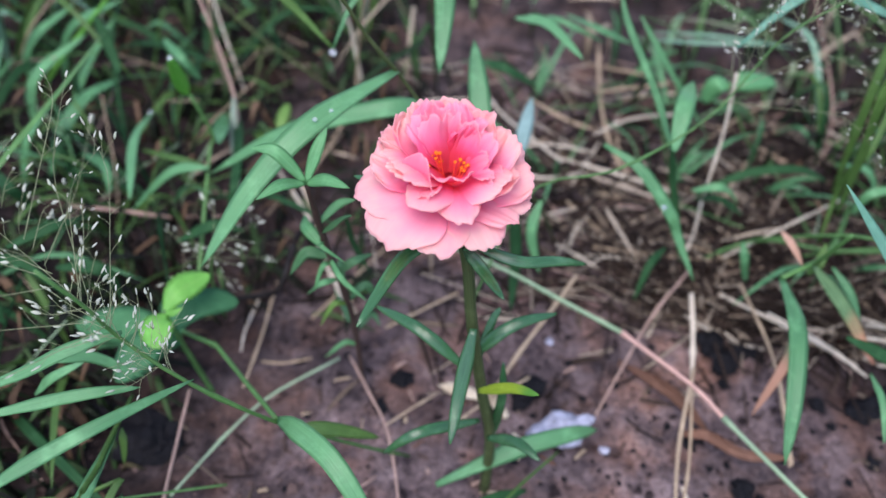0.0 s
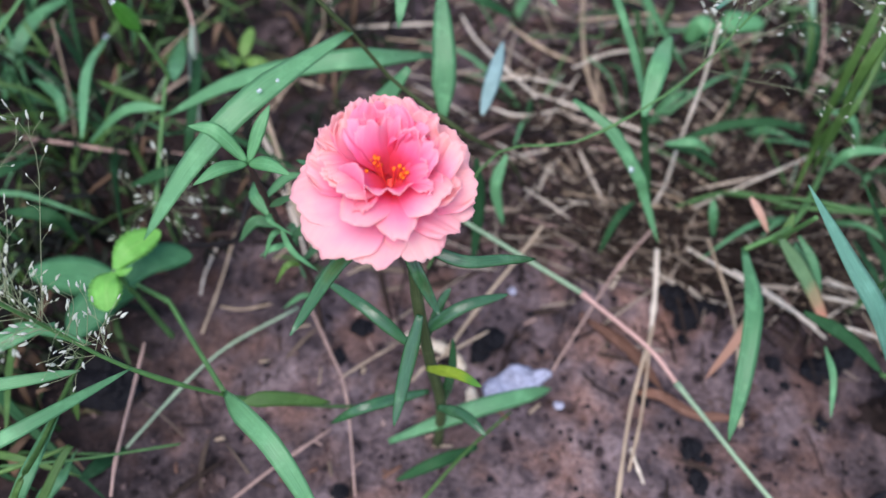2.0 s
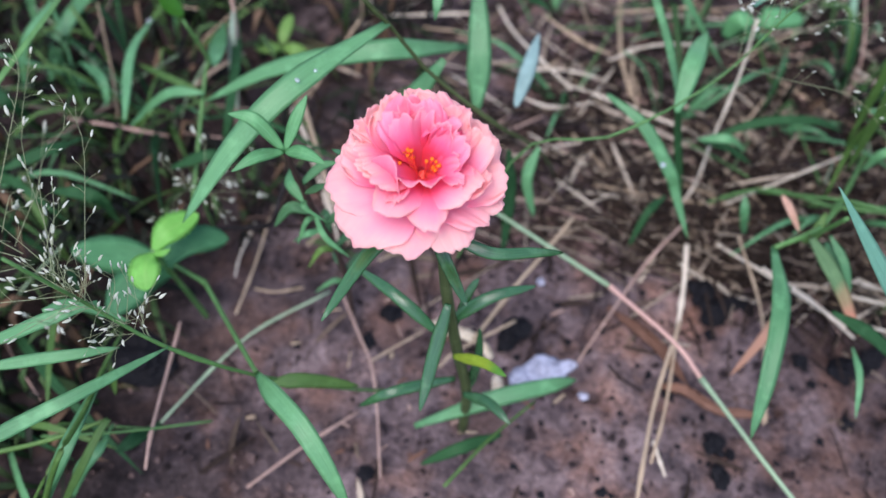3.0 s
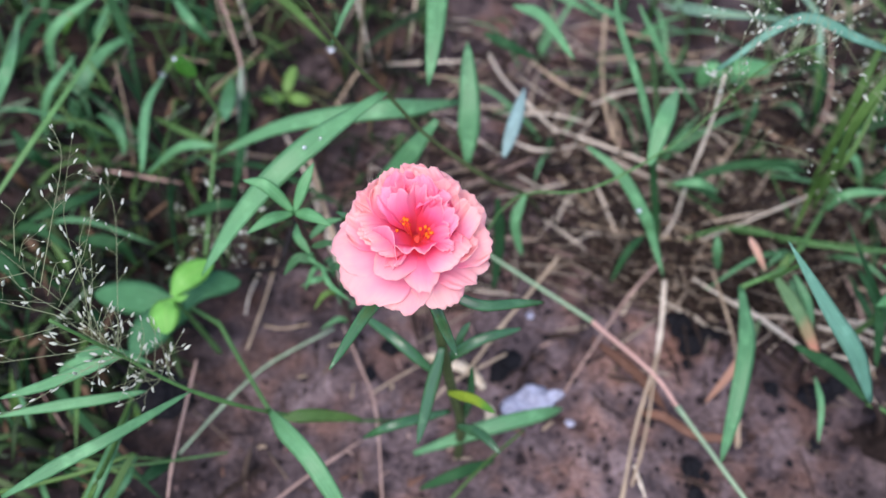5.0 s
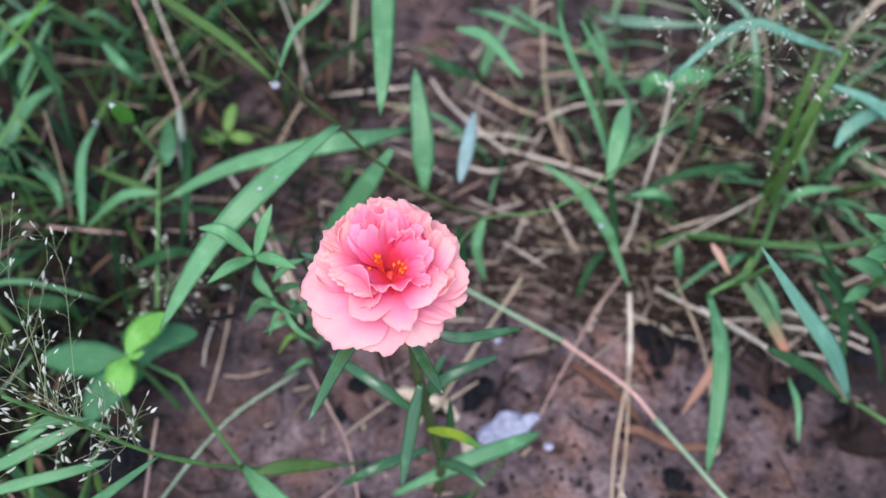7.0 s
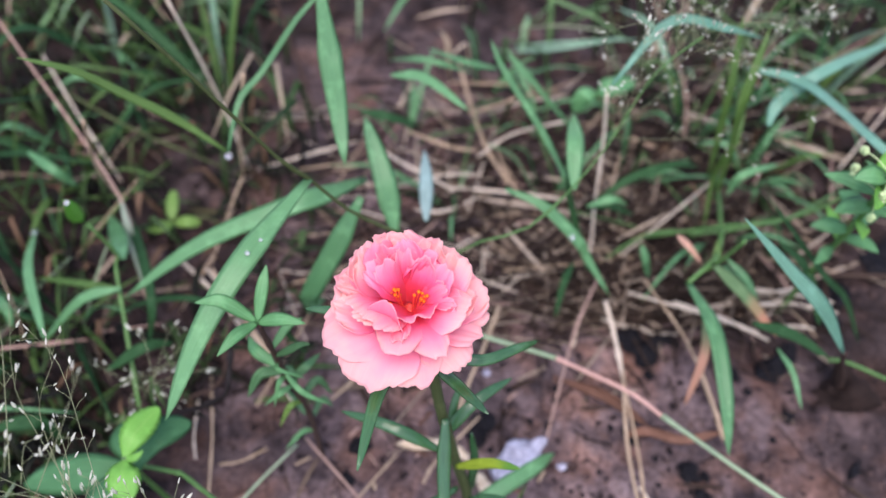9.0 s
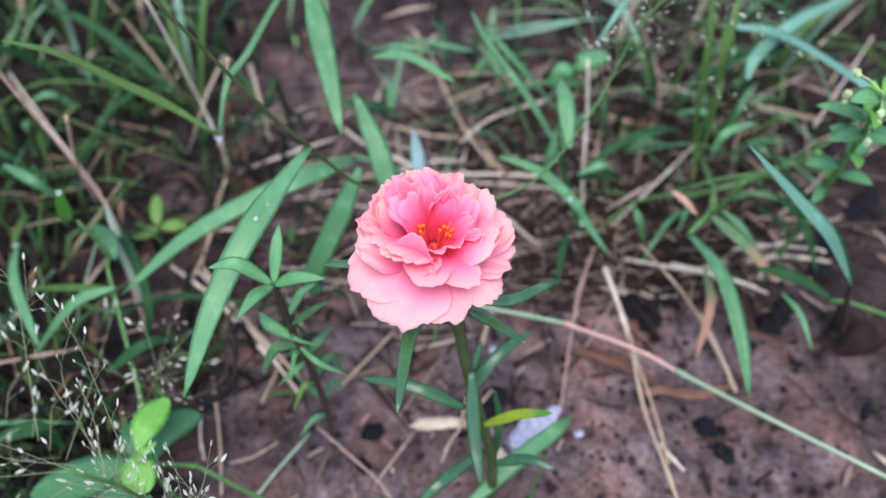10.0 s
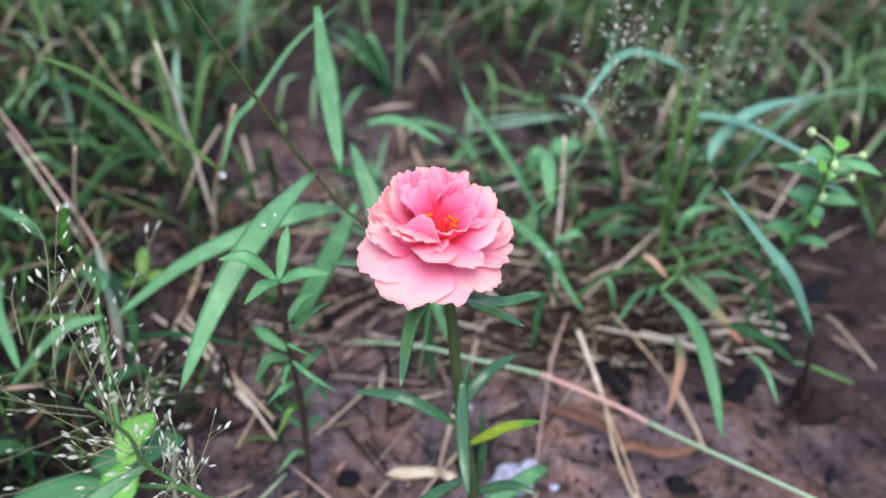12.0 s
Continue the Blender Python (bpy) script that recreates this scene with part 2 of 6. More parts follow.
    nt.links.new(bump(nt, mixed(nt, 0.45, mid, fine), 1.0, 0.004), bsdf.inputs["Normal"])
    return m


def lump_material(name, dark, light, rough, scale=300, relief=0.6, gloss=0.2):
    m, nt, bsdf, _ = material(name)
    at = coord(nt)
    n1, n2 = noise_tex(nt, scale, 5, 0.65, at), noise_tex(nt, scale * 4, 4, 0.6, at)
    nt.links.new(mixed(nt, 0.3, ramp(nt, n1, [(0.3, dark), (0.7, light)]), ramp(nt, n2, [(0.3, dark), (0.7, light)])), bsdf.inputs["Base Color"])
    bsdf.inputs["Roughness"].default_value = rough
    bsdf.inputs["Specular IOR Level"].default_value = gloss
    nt.links.new(bump(nt, n1, relief, 0.001), bsdf.inputs["Normal"])
    return m


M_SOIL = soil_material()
M_CRUMB = lump_material("soil_crumb", (0.035, 0.023, 0.02), (0.17, 0.11, 0.095), 0.8)
M_COAL = lump_material("charcoal", (0.002, 0.002, 0.0025), (0.013, 0.0125, 0.015), 0.6, 420, 1.0, gloss=0.12)
M_STONE = lump_material("pale_stone", (0.10, 0.10, 0.125), (0.62, 0.63, 0.74), 0.6, 240)
M_MUD = lump_material("dark_mud", (0.010, 0.007, 0.006), (0.034, 0.022, 0.018), 0.75, 120, gloss=0.1)
M_BARK = lump_material("pale_wood_bit", (0.42, 0.30, 0.18), (0.72, 0.64, 0.48), 0.7, 200)


def petal_material():
    """Petal: deep magenta base, salmon pink face, paler peach rim, fine lengthwise veins."""
    m, nt, bsdf, out = material("petal")
    uv = nt.nodes.new("ShaderNodeUVMap").outputs[0]
    split = nt.nodes.new("ShaderNodeSeparateXYZ")
    nt.links.new(uv, split.inputs[0])
    rnd = nt.nodes.new("ShaderNodeObjectInfo").outputs["Random"]
    stretch = nt.nodes.new("ShaderNodeMapping")
    stretch.inputs["Scale"].default_value = (1.2, 14, 1)
    nt.links.new(uv, stretch.inputs[0])
    veins = noise_tex(nt, 3.0, 4.0, 0.6, stretch.outputs[0])
    soft = noise_tex(nt, 120.0, 3.0, 0.5, coord(nt))
    along = nt.nodes.new("ShaderNodeMath")
    along.operation = "MULTIPLY_ADD"
    nt.links.new(soft, along.inputs[0])
    along.inputs[1].default_value = 0.16
    nt.links.new(split.outputs[0], along.inputs[2])
    col = ramp(nt, along.outputs[0], [(0.22, (0.90, 0.015, 0.03)), (0.42, (0.96, 0.06, 0.16)), (0.60, (0.98, 0.19, 0.42)), (0.82, (0.98, 0.49, 0.63)), (0.95, (0.985, 0.68, 0.67)), (1.06, (0.985, 0.74, 0.67))])
    blush = ramp(nt, noise_tex(nt, 95.0, 3.0, 0.5, coord(nt)), [(0.45, (0, 0, 0)), (0.65, (0.4, 0.4, 0.4))])
    col = mixed(nt, blush, col, mixed(nt, 0.6, col, (0.92, 0.20, 0.46)))
    col = mixed(nt, mixed(nt, 0.8, rnd, (0, 0, 0)), col, (0.94, 0.36, 0.48))
    col = mixed(nt, 0.12, col, ramp(nt, veins, [(0.3, (0.90, 0.18, 0.32)), (0.7, (0.95, 0.56, 0.58))]))
    nt.links.new(col, bsdf.inputs["Base Color"])
    bsdf.inputs["Roughness"].default_value = 0.6
    bsdf.inputs["Specular IOR Level"].default_value = 0.18
    nt.links.new(bump(nt, veins, 0.15, 0.0004), bsdf.inputs["Normal"])
    tr = nt.nodes.new("ShaderNodeBsdfTranslucent")
    nt.links.new(mixed(nt, 0.3, col, (0.97, 0.14, 0.22)), tr.inputs["Color"])
    mix = nt.nodes.new("ShaderNodeMixShader")
    mix.inputs[0].default_value = 0.56
    nt.links.new(bsdf.outputs[0], mix.inputs[1])
    nt.links.new(tr.outputs[0], mix.inputs[2])
    nt.links.new(mix.outputs[0], out.inputs["Surface"])
    return m


M_PETAL = petal_material()
M_ANTHER = lump_material("anther", (0.80, 0.10, 0.01), (0.82, 0.24, 0.015), 0.6, 900)
M_FILAMENT = lump_material("filament", (0.93, 0.06, 0.07), (0.97, 0.13, 0.08), 0.5, 900)


def water_material():
    m, nt, bsdf, _ = material("water")
    bsdf.inputs["Base Color"].default_value = (0.95, 0.97, 1.0, 1)
    bsdf.inputs["Roughness"].default_value, bsdf.inputs["IOR"].default_value = 0.03, 1.33
    bsdf.inputs["Transmission Weight"].default_value = 0.85
    return m


M_WATER = water_material()

# ---- shape helpers ----
rng = random.Random(7)
FACE = Vector((0.0, -0.45, 0.9))


def spline(points, n):
    """n + 1 places on a smooth curve through the points."""
    p = [Vector(q) for q in points]
    if len(p) == 2:
        return [p[0].lerp(p[1], i / n) for i in range(n + 1)]
    p = [p[0] * 2 - p[1]] + p + [p[-1] * 2 - p[-2]]
    out, spans = [], len(p) - 3
    for i in range(n + 1):
        s = min(i / n * spans, spans - 1e-6)
        k, u = int(s), s - int(s)
        a, b, c, d = p[k:k + 4]
        out.append(0.5 * (2 * b + (c - a) * u + (2 * a - 5 * b + 4 * c - d) * u * u + (3 * b - a - 3 * c + d) * u ** 3))
    return out


def blade_profile(u):
    return min(1.0, 0.3 + 2.4 * u) * max(0.0, 1 - u ** 4) ** 0.75


def lance_profile(u):
    return max(0.0, math.sin(math.pi * min(1, 0.03 + 0.97 * u) ** 0.85)) ** 0.8


def oval_profile(u):
    return max(0.0, 1 - abs(2 * u - 1.06) ** 2.4) ** 0.6


def spoon_profile(u):
    return max(0.0, math.sin(math.pi * min(1, 0.04 + 0.96 * u) ** 1.45)) ** 0.62


def toothed_profile(u):
    return spoon_profile(u) * (1 + 0.05 * math.sin(70 * u))


def ribbon(bm, points, width, profile, n=14, fold=0.22, thick=0.00022, face=FACE, twist=0.0, wave=0.0, seed=0.0):
    """A leaf with a folded midrib and a closed, thin body along the curve."""
    uvl = bm.loops.layers.uv.verify()
    c = spline(points, n)
    rings = []
    for i, p in enumerate(c):
        u = i / n
        tan = (c[min(i + 1, n)] - c[max(i - 1, 0)]).normalized()
        side = tan.cross(face)
        if side.length < 0.05:
            side = tan.cross(Vector((1, 0, 0)))
        side.normalize()
        side = Matrix.Rotation(twist * u, 3, tan) @ side
        up = side.cross(tan)
        h = max(width * 0.5 * profile(u), 0.00012)
        w = wave * h * math.sin(9 * u + seed)
        ring = []
        for v, drop in ((-1, 0), (-0.5, 0.55), (0, 1), (0.5, 0.55), (1, 0)):
            ring.append(bm.verts.new(p + side * (v * h) - up * (drop * fold * h) + up * (w * v)))
        for v, drop in ((0.5, 0.55), (0, 1), (-0.5, 0.55)):
            ring.append(bm.verts.new(p + side * (v * h) - up * (drop * fold * h + thick * (1 + (v == 0))) + up * (w * v)))
        rings.append(ring)
    across = (0, 0.25, 0.5, 0.75, 1, 0.75, 0.5, 0.25)
    for i in range(n):
        for k in range(8):
            j = (k + 1) % 8
            f = bm.faces.new((rings[i][k], rings[i][j], rings[i + 1][j], rings[i + 1][k]))
            f.smooth = True
            for loop, (uu, kk) in zip(f.loops, ((i, k), (i, j), (i + 1, j), (i + 1, k))):
                loop[uvl].uv = (uu / n, across[kk])
    bm.faces.new(rings[0][::-1])
    bm.faces.new(rings[n])


def tube(bm, points, r0, r1, n=12, sides=7, knots=()):
    """A tapered stalk along the curve, thicker at its knots."""
    uvl = bm.loops.layers.uv.verify()
    c = spline(points, n)
    rings = []
    ref = Vector((0.31, 0.87, 0.38))
    for i, p in enumerate(c):
        u = i / n
        tan = (c[min(i + 1, n)] - c[max(i - 1, 0)]).normalized()
        a = tan.cross(ref).normalized()
        b = tan.cross(a)
        r = r0 + (r1 - r0) * u
        for k in knots:
            r *= 1 + 0.5 * math.exp(-((u - k) / 0.03) ** 2)
        rings.append([bm.verts.new(p + (a * math.cos(t) + b * math.sin(t)) * r) for t in (2 * math.pi * s / sides for s in range(sides))])
    for i in range(n):
        for k in range(sides):
            j = (k + 1) % sides
            f = bm.faces.new((rings[i][k], rings[i][j], rings[i + 1][j], rings[i + 1][k]))
            f.smooth = True
            for loop, (uu, kk) in zip(f.loops, ((i, k), (i, k + 1), (i + 1, k + 1), (i + 1, k))):
                loop[uvl].uv = (uu / n, kk / sides)
    bm.faces.new(rings[0][::-1])
    bm.faces.new(rings[n])


def lump(bm, at, size, seed, rough=0.35, level=2, squash=(1, 1, 1)):
    """An uneven stone-like body."""
    made = bmesh.ops.create_icosphere(bm, subdivisions=level, radius=1.0)["verts"]
    for v in made:
        d = 1 + rough * noise.noise(v.co * 1.3 + Vector((seed * 3.1, seed, 0))) + 0.4 * rough * noise.noise(v.co * 3.1 + Vector((0, seed * 5.3, 0)))
        v.co = Vector((v.co.x * squash[0], v.co.y * squash[1], v.co.z * squash[2])) * d * size + Vector(at)


def mesh_from(bm, name, mat):
    bmesh.ops.recalc_face_normals(bm, faces=bm.faces)
    data = bpy.data.meshes.new(name)
    bm.to_mesh(data)
    bm.free()
    data.materials.append(mat)
    return data


def part(name, bm, mat, parent, label=""):
    ob = new(name, mesh_from(bm, name, mat))
    if parent:
        ob.parent = parent
        ob.matrix_parent_inverse = parent.matrix_world.inverted()
    return tagged(ob, label)


def thing(name, at, label, category, group="", kind=""):
    ob = new(name)
    ob.empty_display_size = 0.01
    ob.matrix_world = pose(*at)
    return tagged(ob, label, category, group, kind)


PLANT = None


def plant(at, name, label, category, group=""):
    """Begin a plant; the leaves and stalks that follow are its parts."""
    global PLANT
    PLANT = thing(name, at, label, category, group)
    return PLANT


def blade(points, width, mat=None, fold=0.22, twist=0.0, name="leaf_blade", profile=blade_profile, face=FACE, n=14, wave=0.05, label=""):
    bm = bmesh.new()
    ribbon(bm, points, width, profile, n=n, fold=fold, twist=twist, wave=wave, seed=rng.uniform(0, 6), face=Vector(face))
    return part(name, bm, mat or M_BLADE, PLANT, label)


def stalk(points, r0, r1, mat=None, name="culm", knots=(), n=16, label=""):
    bm = bmesh.new()
    tube(bm, points, r0, r1, n=n, knots=knots)
    return part(name, bm, mat or M_STEM, PLANT, label)


def fleshy(points, width, mat=None, label="", name="leaf"):
    """A plump succulent leaf: round in section, flattened on top, drawn out to a blunt point."""
    bm = bmesh.new()
    uvl = bm.loops.layers.uv.verify()
    n, sides = 18, 10
    c = spline(points, n)
    rings = []
    for i, p in enumerate(c):
        u = i / n
        tan = (c[min(i + 1, n)] - c[max(i - 1, 0)]).normalized()
        side = tan.cross(FACE).normalized()
        up = side.cross(tan)
        h = width * 0.5 * max(0.10, min(1.0, 0.45 + 2.2 * u) * max(0.0, 1 - u ** 3.2) ** 0.6)
        ring = []
        for k in range(sides):
            t = 2 * math.pi * k / sides
            y = math.sin(t)
            ring.append(bm.verts.new(p + side * (math.cos(t) * h) + up * (h * (0.36 * y if y > 0 else 0.62 * y))))
        rings.append(ring)
    for i in range(n):
        for k in range(sides):
            j = (k + 1) % sides
            f = bm.faces.new((rings[i][k], rings[i][j], rings[i + 1][j], rings[i + 1][k]))
            f.smooth = True
            for loop, (uu, kk) in zip(f.loops, ((i, k), (i, k + 1), (i + 1, k + 1), (i + 1, k))):
                loop[uvl].uv = (uu / n, kk / sides)
    bm.faces.new(rings[0][::-1])
    bm.faces.new(rings[n])
    return part(name, bm, mat or M_SUCCULENT, PLANT, label)


def straw(points, r0, r1, mat=None, label="dry straw-coloured grass stalk lying on the soil", n=10, name="dry_stalk"):
    """A loose dry stalk, a little kinked."""
    bm = bmesh.new()
    tube(bm, points, r0, r1, n=n, sides=6, knots=(0.33, 0.7))
    ob = new(name, mesh_from(bm, name, mat or M_STRAW))
    return tagged(ob, label, "dry stalk", "dry stalks on the soil")


def dry_blade(points, width, mat=None, label="dry bleached grass blade lying on the soil"):
    bm = bmesh.new()
    ribbon(bm, points, width, blade_profile, n=12, fold=0.35, wave=0.1, seed=rng.uniform(0, 6))
    ob = new("dry_grass", mesh_from(bm, "dry_grass", mat or M_STRAW_PALE))
    return tagged(ob, label, "dry grass", "dry stalks on the soil")


# ---- ground ----
def height(x, y):
    """Height of the soil: gentle swells and crumbly relief."""
    h = 0.0045 * noise.noise(Vector((x * 9, y * 9, 0.3))) + 0.0022 * noise.noise(Vector((x * 31, y * 31, 4.0)))
    h += 0.0012 * noise.noise(Vector((x * 95, y * 95, 9.0))) + 0.0006 * noise.noise(Vector((x * 260, y * 260, 2.0)))
    return h - 0.002


def steps(lo, hi, fine, far):
    """Grid lines: even between lo and hi, then wider and wider out to far."""
    inner = [lo + i * fine for i in range(int(round((hi - lo) / fine)) + 1)]
    out, d = [], fine
    while sum(out) < far:
        d *= 1.35
        out.append(d)
    before, after = [], []
    a, b = lo, hi
    for d in out:
        a, b = a - d, b + d
        before.append(a)
        after.append(b)
    return before[::-1] + inner + after


def build_ground():
    xs, ys = steps(-0.34, 0.44, 0.003, 300), steps(0.06, 0.66, 0.003, 300)
    verts = [(x, y, height(x, y) if abs(x) + abs(y) < 20 else 0.0) for y in ys for x in xs]
    w = len(xs)
    faces = [(j * w + i, j * w + i + 1, (j + 1) * w + i + 1, (j + 1) * w + i) for j in range(len(ys) - 1) for i in range(w - 1)]
    data = bpy.data.meshes.new("ground")
    data.from_pydata(verts, [], faces)
    data.polygons.foreach_set("use_smooth", [True] * len(faces))
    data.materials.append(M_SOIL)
    tagged(new("ground", data), "damp brown bare soil with crumbs and dark specks", "ground", kind="structure")


build_ground()


def on_soil(x, y, up=0.0):
    return (x, y, height(x, y) + up)


# ---- the moss rose ----
rose = plant((0.024, 0.169, 0.0), "moss_rose", "moss rose plant with one double salmon-pink flower on an upright stem", "flower")


def petal(az, length, width, low, high, seed, notch=0.12, ruffle=1.0, pleat=0.0, jag=1.0, cup=0.35, start=0.0015, lift=0.0, tone=0.0, top=1.0, rounded=0.12):
    """A petal about the flower's axis: it leaves the cup at angle low and bends to angle high, gathered in pleats towards a ragged rim."""
    bm = bmesh.new()
    uvl = bm.loops.layers.uv.verify()
    nu, nv = 22, 44
    ca, sa = math.cos(az), math.sin(az)
    grid = []
    r, z, path = start, lift, []
    for i in range(nu + 2):
        u = i / nu
        path.append((r, z))
        a = low + (high - low) * min(u, 1) ** 0.8
        r, z = r + math.cos(a) * length / nu, z + math.sin(a) * length / nu
    for i in range(nu + 1):
        row = []
        u = i / nu
        a = low + (high - low) * u ** 0.8
        for k in range(nv + 1):
            v = 2 * k / nv - 1
            rim = 1 + 0.07 * noise.noise(Vector((v * 2.2, seed, 0))) + 0.04 * noise.noise(Vector((v * 5, seed, 3)))
            rim += u ** 3 * jag * (0.036 * noise.noise(Vector((v * 6.5, seed, 7))) + 0.012 * noise.noise(Vector((v * 17, seed, 1))))
            rim -= notch * math.exp(-(v / 0.22) ** 2) * u + rounded * abs(v) ** 2.5
            q_at = max(0.0, min(u * rim * nu, nu + 0.99))
            q = int(q_at)
            t = q_at - q
            pr = path[q][0] + (path[q + 1][0] - path[q][0]) * t
            pz = path[q][1] + (path[q + 1][1] - path[q][1]) * t
            half = width * 0.5 * (0.16 + 0.84 * math.sin(min(1, u * 1.06) * math.pi * 0.56) ** 1.15) * (1 - 0.16 * u ** 6)
            half *= 1 + 0.06 * noise.noise(Vector((u * 5, seed * 2, v)))
            x = v * half
            bend = cup * half * v * v
            wav = ruffle * length * u ** 2 * (0.075 * noise.noise(Vector((v * 1.9, u * 1.7, seed * 1.7))) + 0.05 * abs(v) * noise.noise(Vector((v * 5.5, u * 3.0, seed * 3.3))))
            wav += ruffle * length * (u ** 5 * 0.026 * noise.noise(Vector((v * 7, u * 2, seed * 5.1))) + u ** 9 * 0.008 * noise.noise(Vector((v * 20, u * 3, seed * 4.1))))
            wav += pleat * length * u ** 1.3 * (0.10 * noise.noise(Vector((v * 3.6, u * 0.6, seed * 2.9))) + 0.02 * noise.noise(Vector((v * 7.5, u * 0.9, seed * 6.3))))
            pr -= math.sin(a) * (bend + wav)
            pz += math.cos(a) * (bend + wav)
            row.append(Vector((ca * pr - sa * x, sa * pr + ca * x, pz)))
        grid.append(row)
    sheets = []
    for off in (0.00008, -0.00008):
        sheet = []
        for i in range(nu + 1):
            row = []
            for k in range(nv + 1):
                along = grid[min(i + 1, nu)][k] - grid[max(i - 1, 0)][k]
                across = grid[i][min(k + 1, nv)] - grid[i][max(k - 1, 0)]
                row.append(bm.verts.new(grid[i][k] + across.cross(along).normalized() * off))
            sheet.append(row)
        sheets.append(sheet)

    def face(corners):
        f = bm.faces.new([sheets[w][i][k] for w, i, k in corners])
        f.smooth = True
        for loop, (_, i, k) in zip(f.loops, corners):
            loop[uvl].uv = (tone + (top - tone) * i / nu, k / nv)

    for i in range(nu):
        for k in range(nv):
            face([(0, i, k), (0, i, k + 1), (0, i + 1, k + 1), (0, i + 1, k)])
            face([(1, i, k), (1, i + 1, k), (1, i + 1, k + 1), (1, i, k + 1)])
        for k in (0, nv):
            face([(0, i, k), (0, i + 1, k), (1, i + 1, k), (1, i, k)])
    for k in range(nv):
        face([(0, nu, k), (0, nu, k + 1), (1, nu, k + 1), (1, nu, k)])
    return bm


def build_flower(at, lean):
    bm = bmesh.new()
    lump(bm, (0, 0, -0.0015), 0.0032, 3, rough=0.1, squash=(1, 1, 1.1))
    flower = new("flower", mesh_from(bm, "flower", M_STEM))
    flower.parent = rose
    flower.matrix_parent_inverse = rose.matrix_world.inverted()
    flower.matrix_basis = Matrix.Translation(at) @ lean
    tagged(flower, "double salmon-pink ruffled flower with orange stamens")
    d = radians
    n = 0
    pick = random.Random(3)

    def add(deg, length, width, low, high, sway=1.0, **kw):
        nonlocal n
        n += 1
        ob = new("petal", mesh_from(petal(d(deg), length / 1000, width / 1000, d(low), d(high), n * 1.37 + 0.4, **kw), "petal", M_PETAL))
        ob.parent = flower
        way = Vector((math.cos(d(deg)), math.sin(d(deg)), 0.3))
        ob.matrix_basis = Matrix.Rotation(d(pick.uniform(-12, 12) * sway), 4, way) @ Matrix.Rotation(d(pick.uniform(-5, 5) * sway), 4, "Z")

    # outer skirt: broad smooth petals, hanging in front
    for deg, l, w, lo, hi in ((192, 23.5, 23, 34, -28), (228, 24.5, 24, 30, -38), (265, 21.5, 19, 22, -36), (303, 21.0, 18, 20, -36)):
        add(deg, l, w, lo, hi, 0.4, ruffle=0.5, cup=-0.14, notch=0.0, jag=0.5, lift=0.0045, tone=0.32, top=1.04, rounded=0.24)
    for deg, l, w, lo, hi in ((340, 20.5, 19, 26, -22), (12, 21, 22, 40, 0), (54, 20.5, 26, 48, 14), (98, 20.5, 27, 50, 16), (140, 21, 27, 46, 10)):
        add(deg, l, w, lo, hi, ruffle=1.3, cup=-0.12, notch=0.05, pleat=0.2, jag=0.9, lift=0.003, tone=0.3)
    # two smooth rounded petals in front, a third beside them
    add(249, 20.0, 15, 52, -4, 0.3, ruffle=0.4, cup=-0.34, lift=0.0074, notch=0.02, jag=0.3, tone=0.0, rounded=0.42)
    add(287, 20.6, 14.5, 48, -10, 0.3, ruffle=0.4, cup=-0.36, lift=0.0060, notch=0.05, jag=0.3, tone=0.0, rounded=0.46)
    add(326, 19.5, 18, 54, 6, 0.3, ruffle=0.6, cup=-0.2, lift=0.006, notch=0.05, jag=0.7, tone=0.02, rounded=0.34)
    # crumpled narrow petals stacked on the near flank
    for deg, l, w, lo, hi, up in ((222, 16.5, 13, 58, 14, 0.0085), (196, 17.0, 14, 52, 14, 0.007)):
        add(deg, l, w, lo, hi, 0.6, ruffle=1.0, cup=-0.05, lift=up, notch=0.06, pleat=0.08, jag=0.9, tone=0.05)
    # gathered, ragged petals spreading at the side and behind
    for deg, l, w, lo, hi in ((0, 19.0, 20, 48, 14), (32, 21, 21, 60, 30), (66, 20.4, 22, 66, 42), (100, 22, 24, 66, 42), (136, 21, 23, 60, 34), (168, 20.5, 19, 50, 16)):
        add(deg, l, w, lo, hi, 1.6, ruffle=2.3, cup=0.0, lift=0.004, notch=0.08, pleat=0.4, jag=1.3, tone=0.12)
    for deg, l, w, lo, hi in ((8, 14, 12, 64, 38), (34, 17.5, 15, 70, 46), (62, 16.2, 14, 78, 62), (84, 18.6, 17, 74, 52), (112, 16.8, 15, 80, 64), (136, 18, 17, 70, 46), (160, 14.5, 12, 62, 38)):
        add(deg, l, w, lo, hi, 2.2, ruffle=2.3, cup=0.05, lift=0.0075, notch=0.12, pleat=0.4, jag=1.4, tone=0.06, top=0.80)
    # narrow core petals behind the stamens
    for deg, l, w, lo, hi in ((20, 9, 8, 70, 44), (52, 13.5, 10, 76, 62), (88, 12, 11, 86, 74), (122, 13.8, 12, 78, 62)):
        add(deg, l, w, lo, hi, 2.0, ruffle=2.4, cup=0.2, lift=0.0085, start=0.0036, pleat=0.4, jag=1.2, tone=0.05, top=0.62)
    # a tent-like petal standing before the stamens, a notched lip and scraps beside it
    add(229, 12.5, 13.5, 66, 108, 0.2, ruffle=0.35, cup=-0.42, lift=0.0085, start=0.0078, notch=0.0, jag=0.4, tone=0.28, top=0.80, rounded=0.5)
    add(278, 9.6, 12.5, 62, 46, 0.2, ruffle=2.2, cup=0.25, lift=0.0105, start=0.0052, notch=0.22, jag=0.9, tone=0.15, top=0.84)
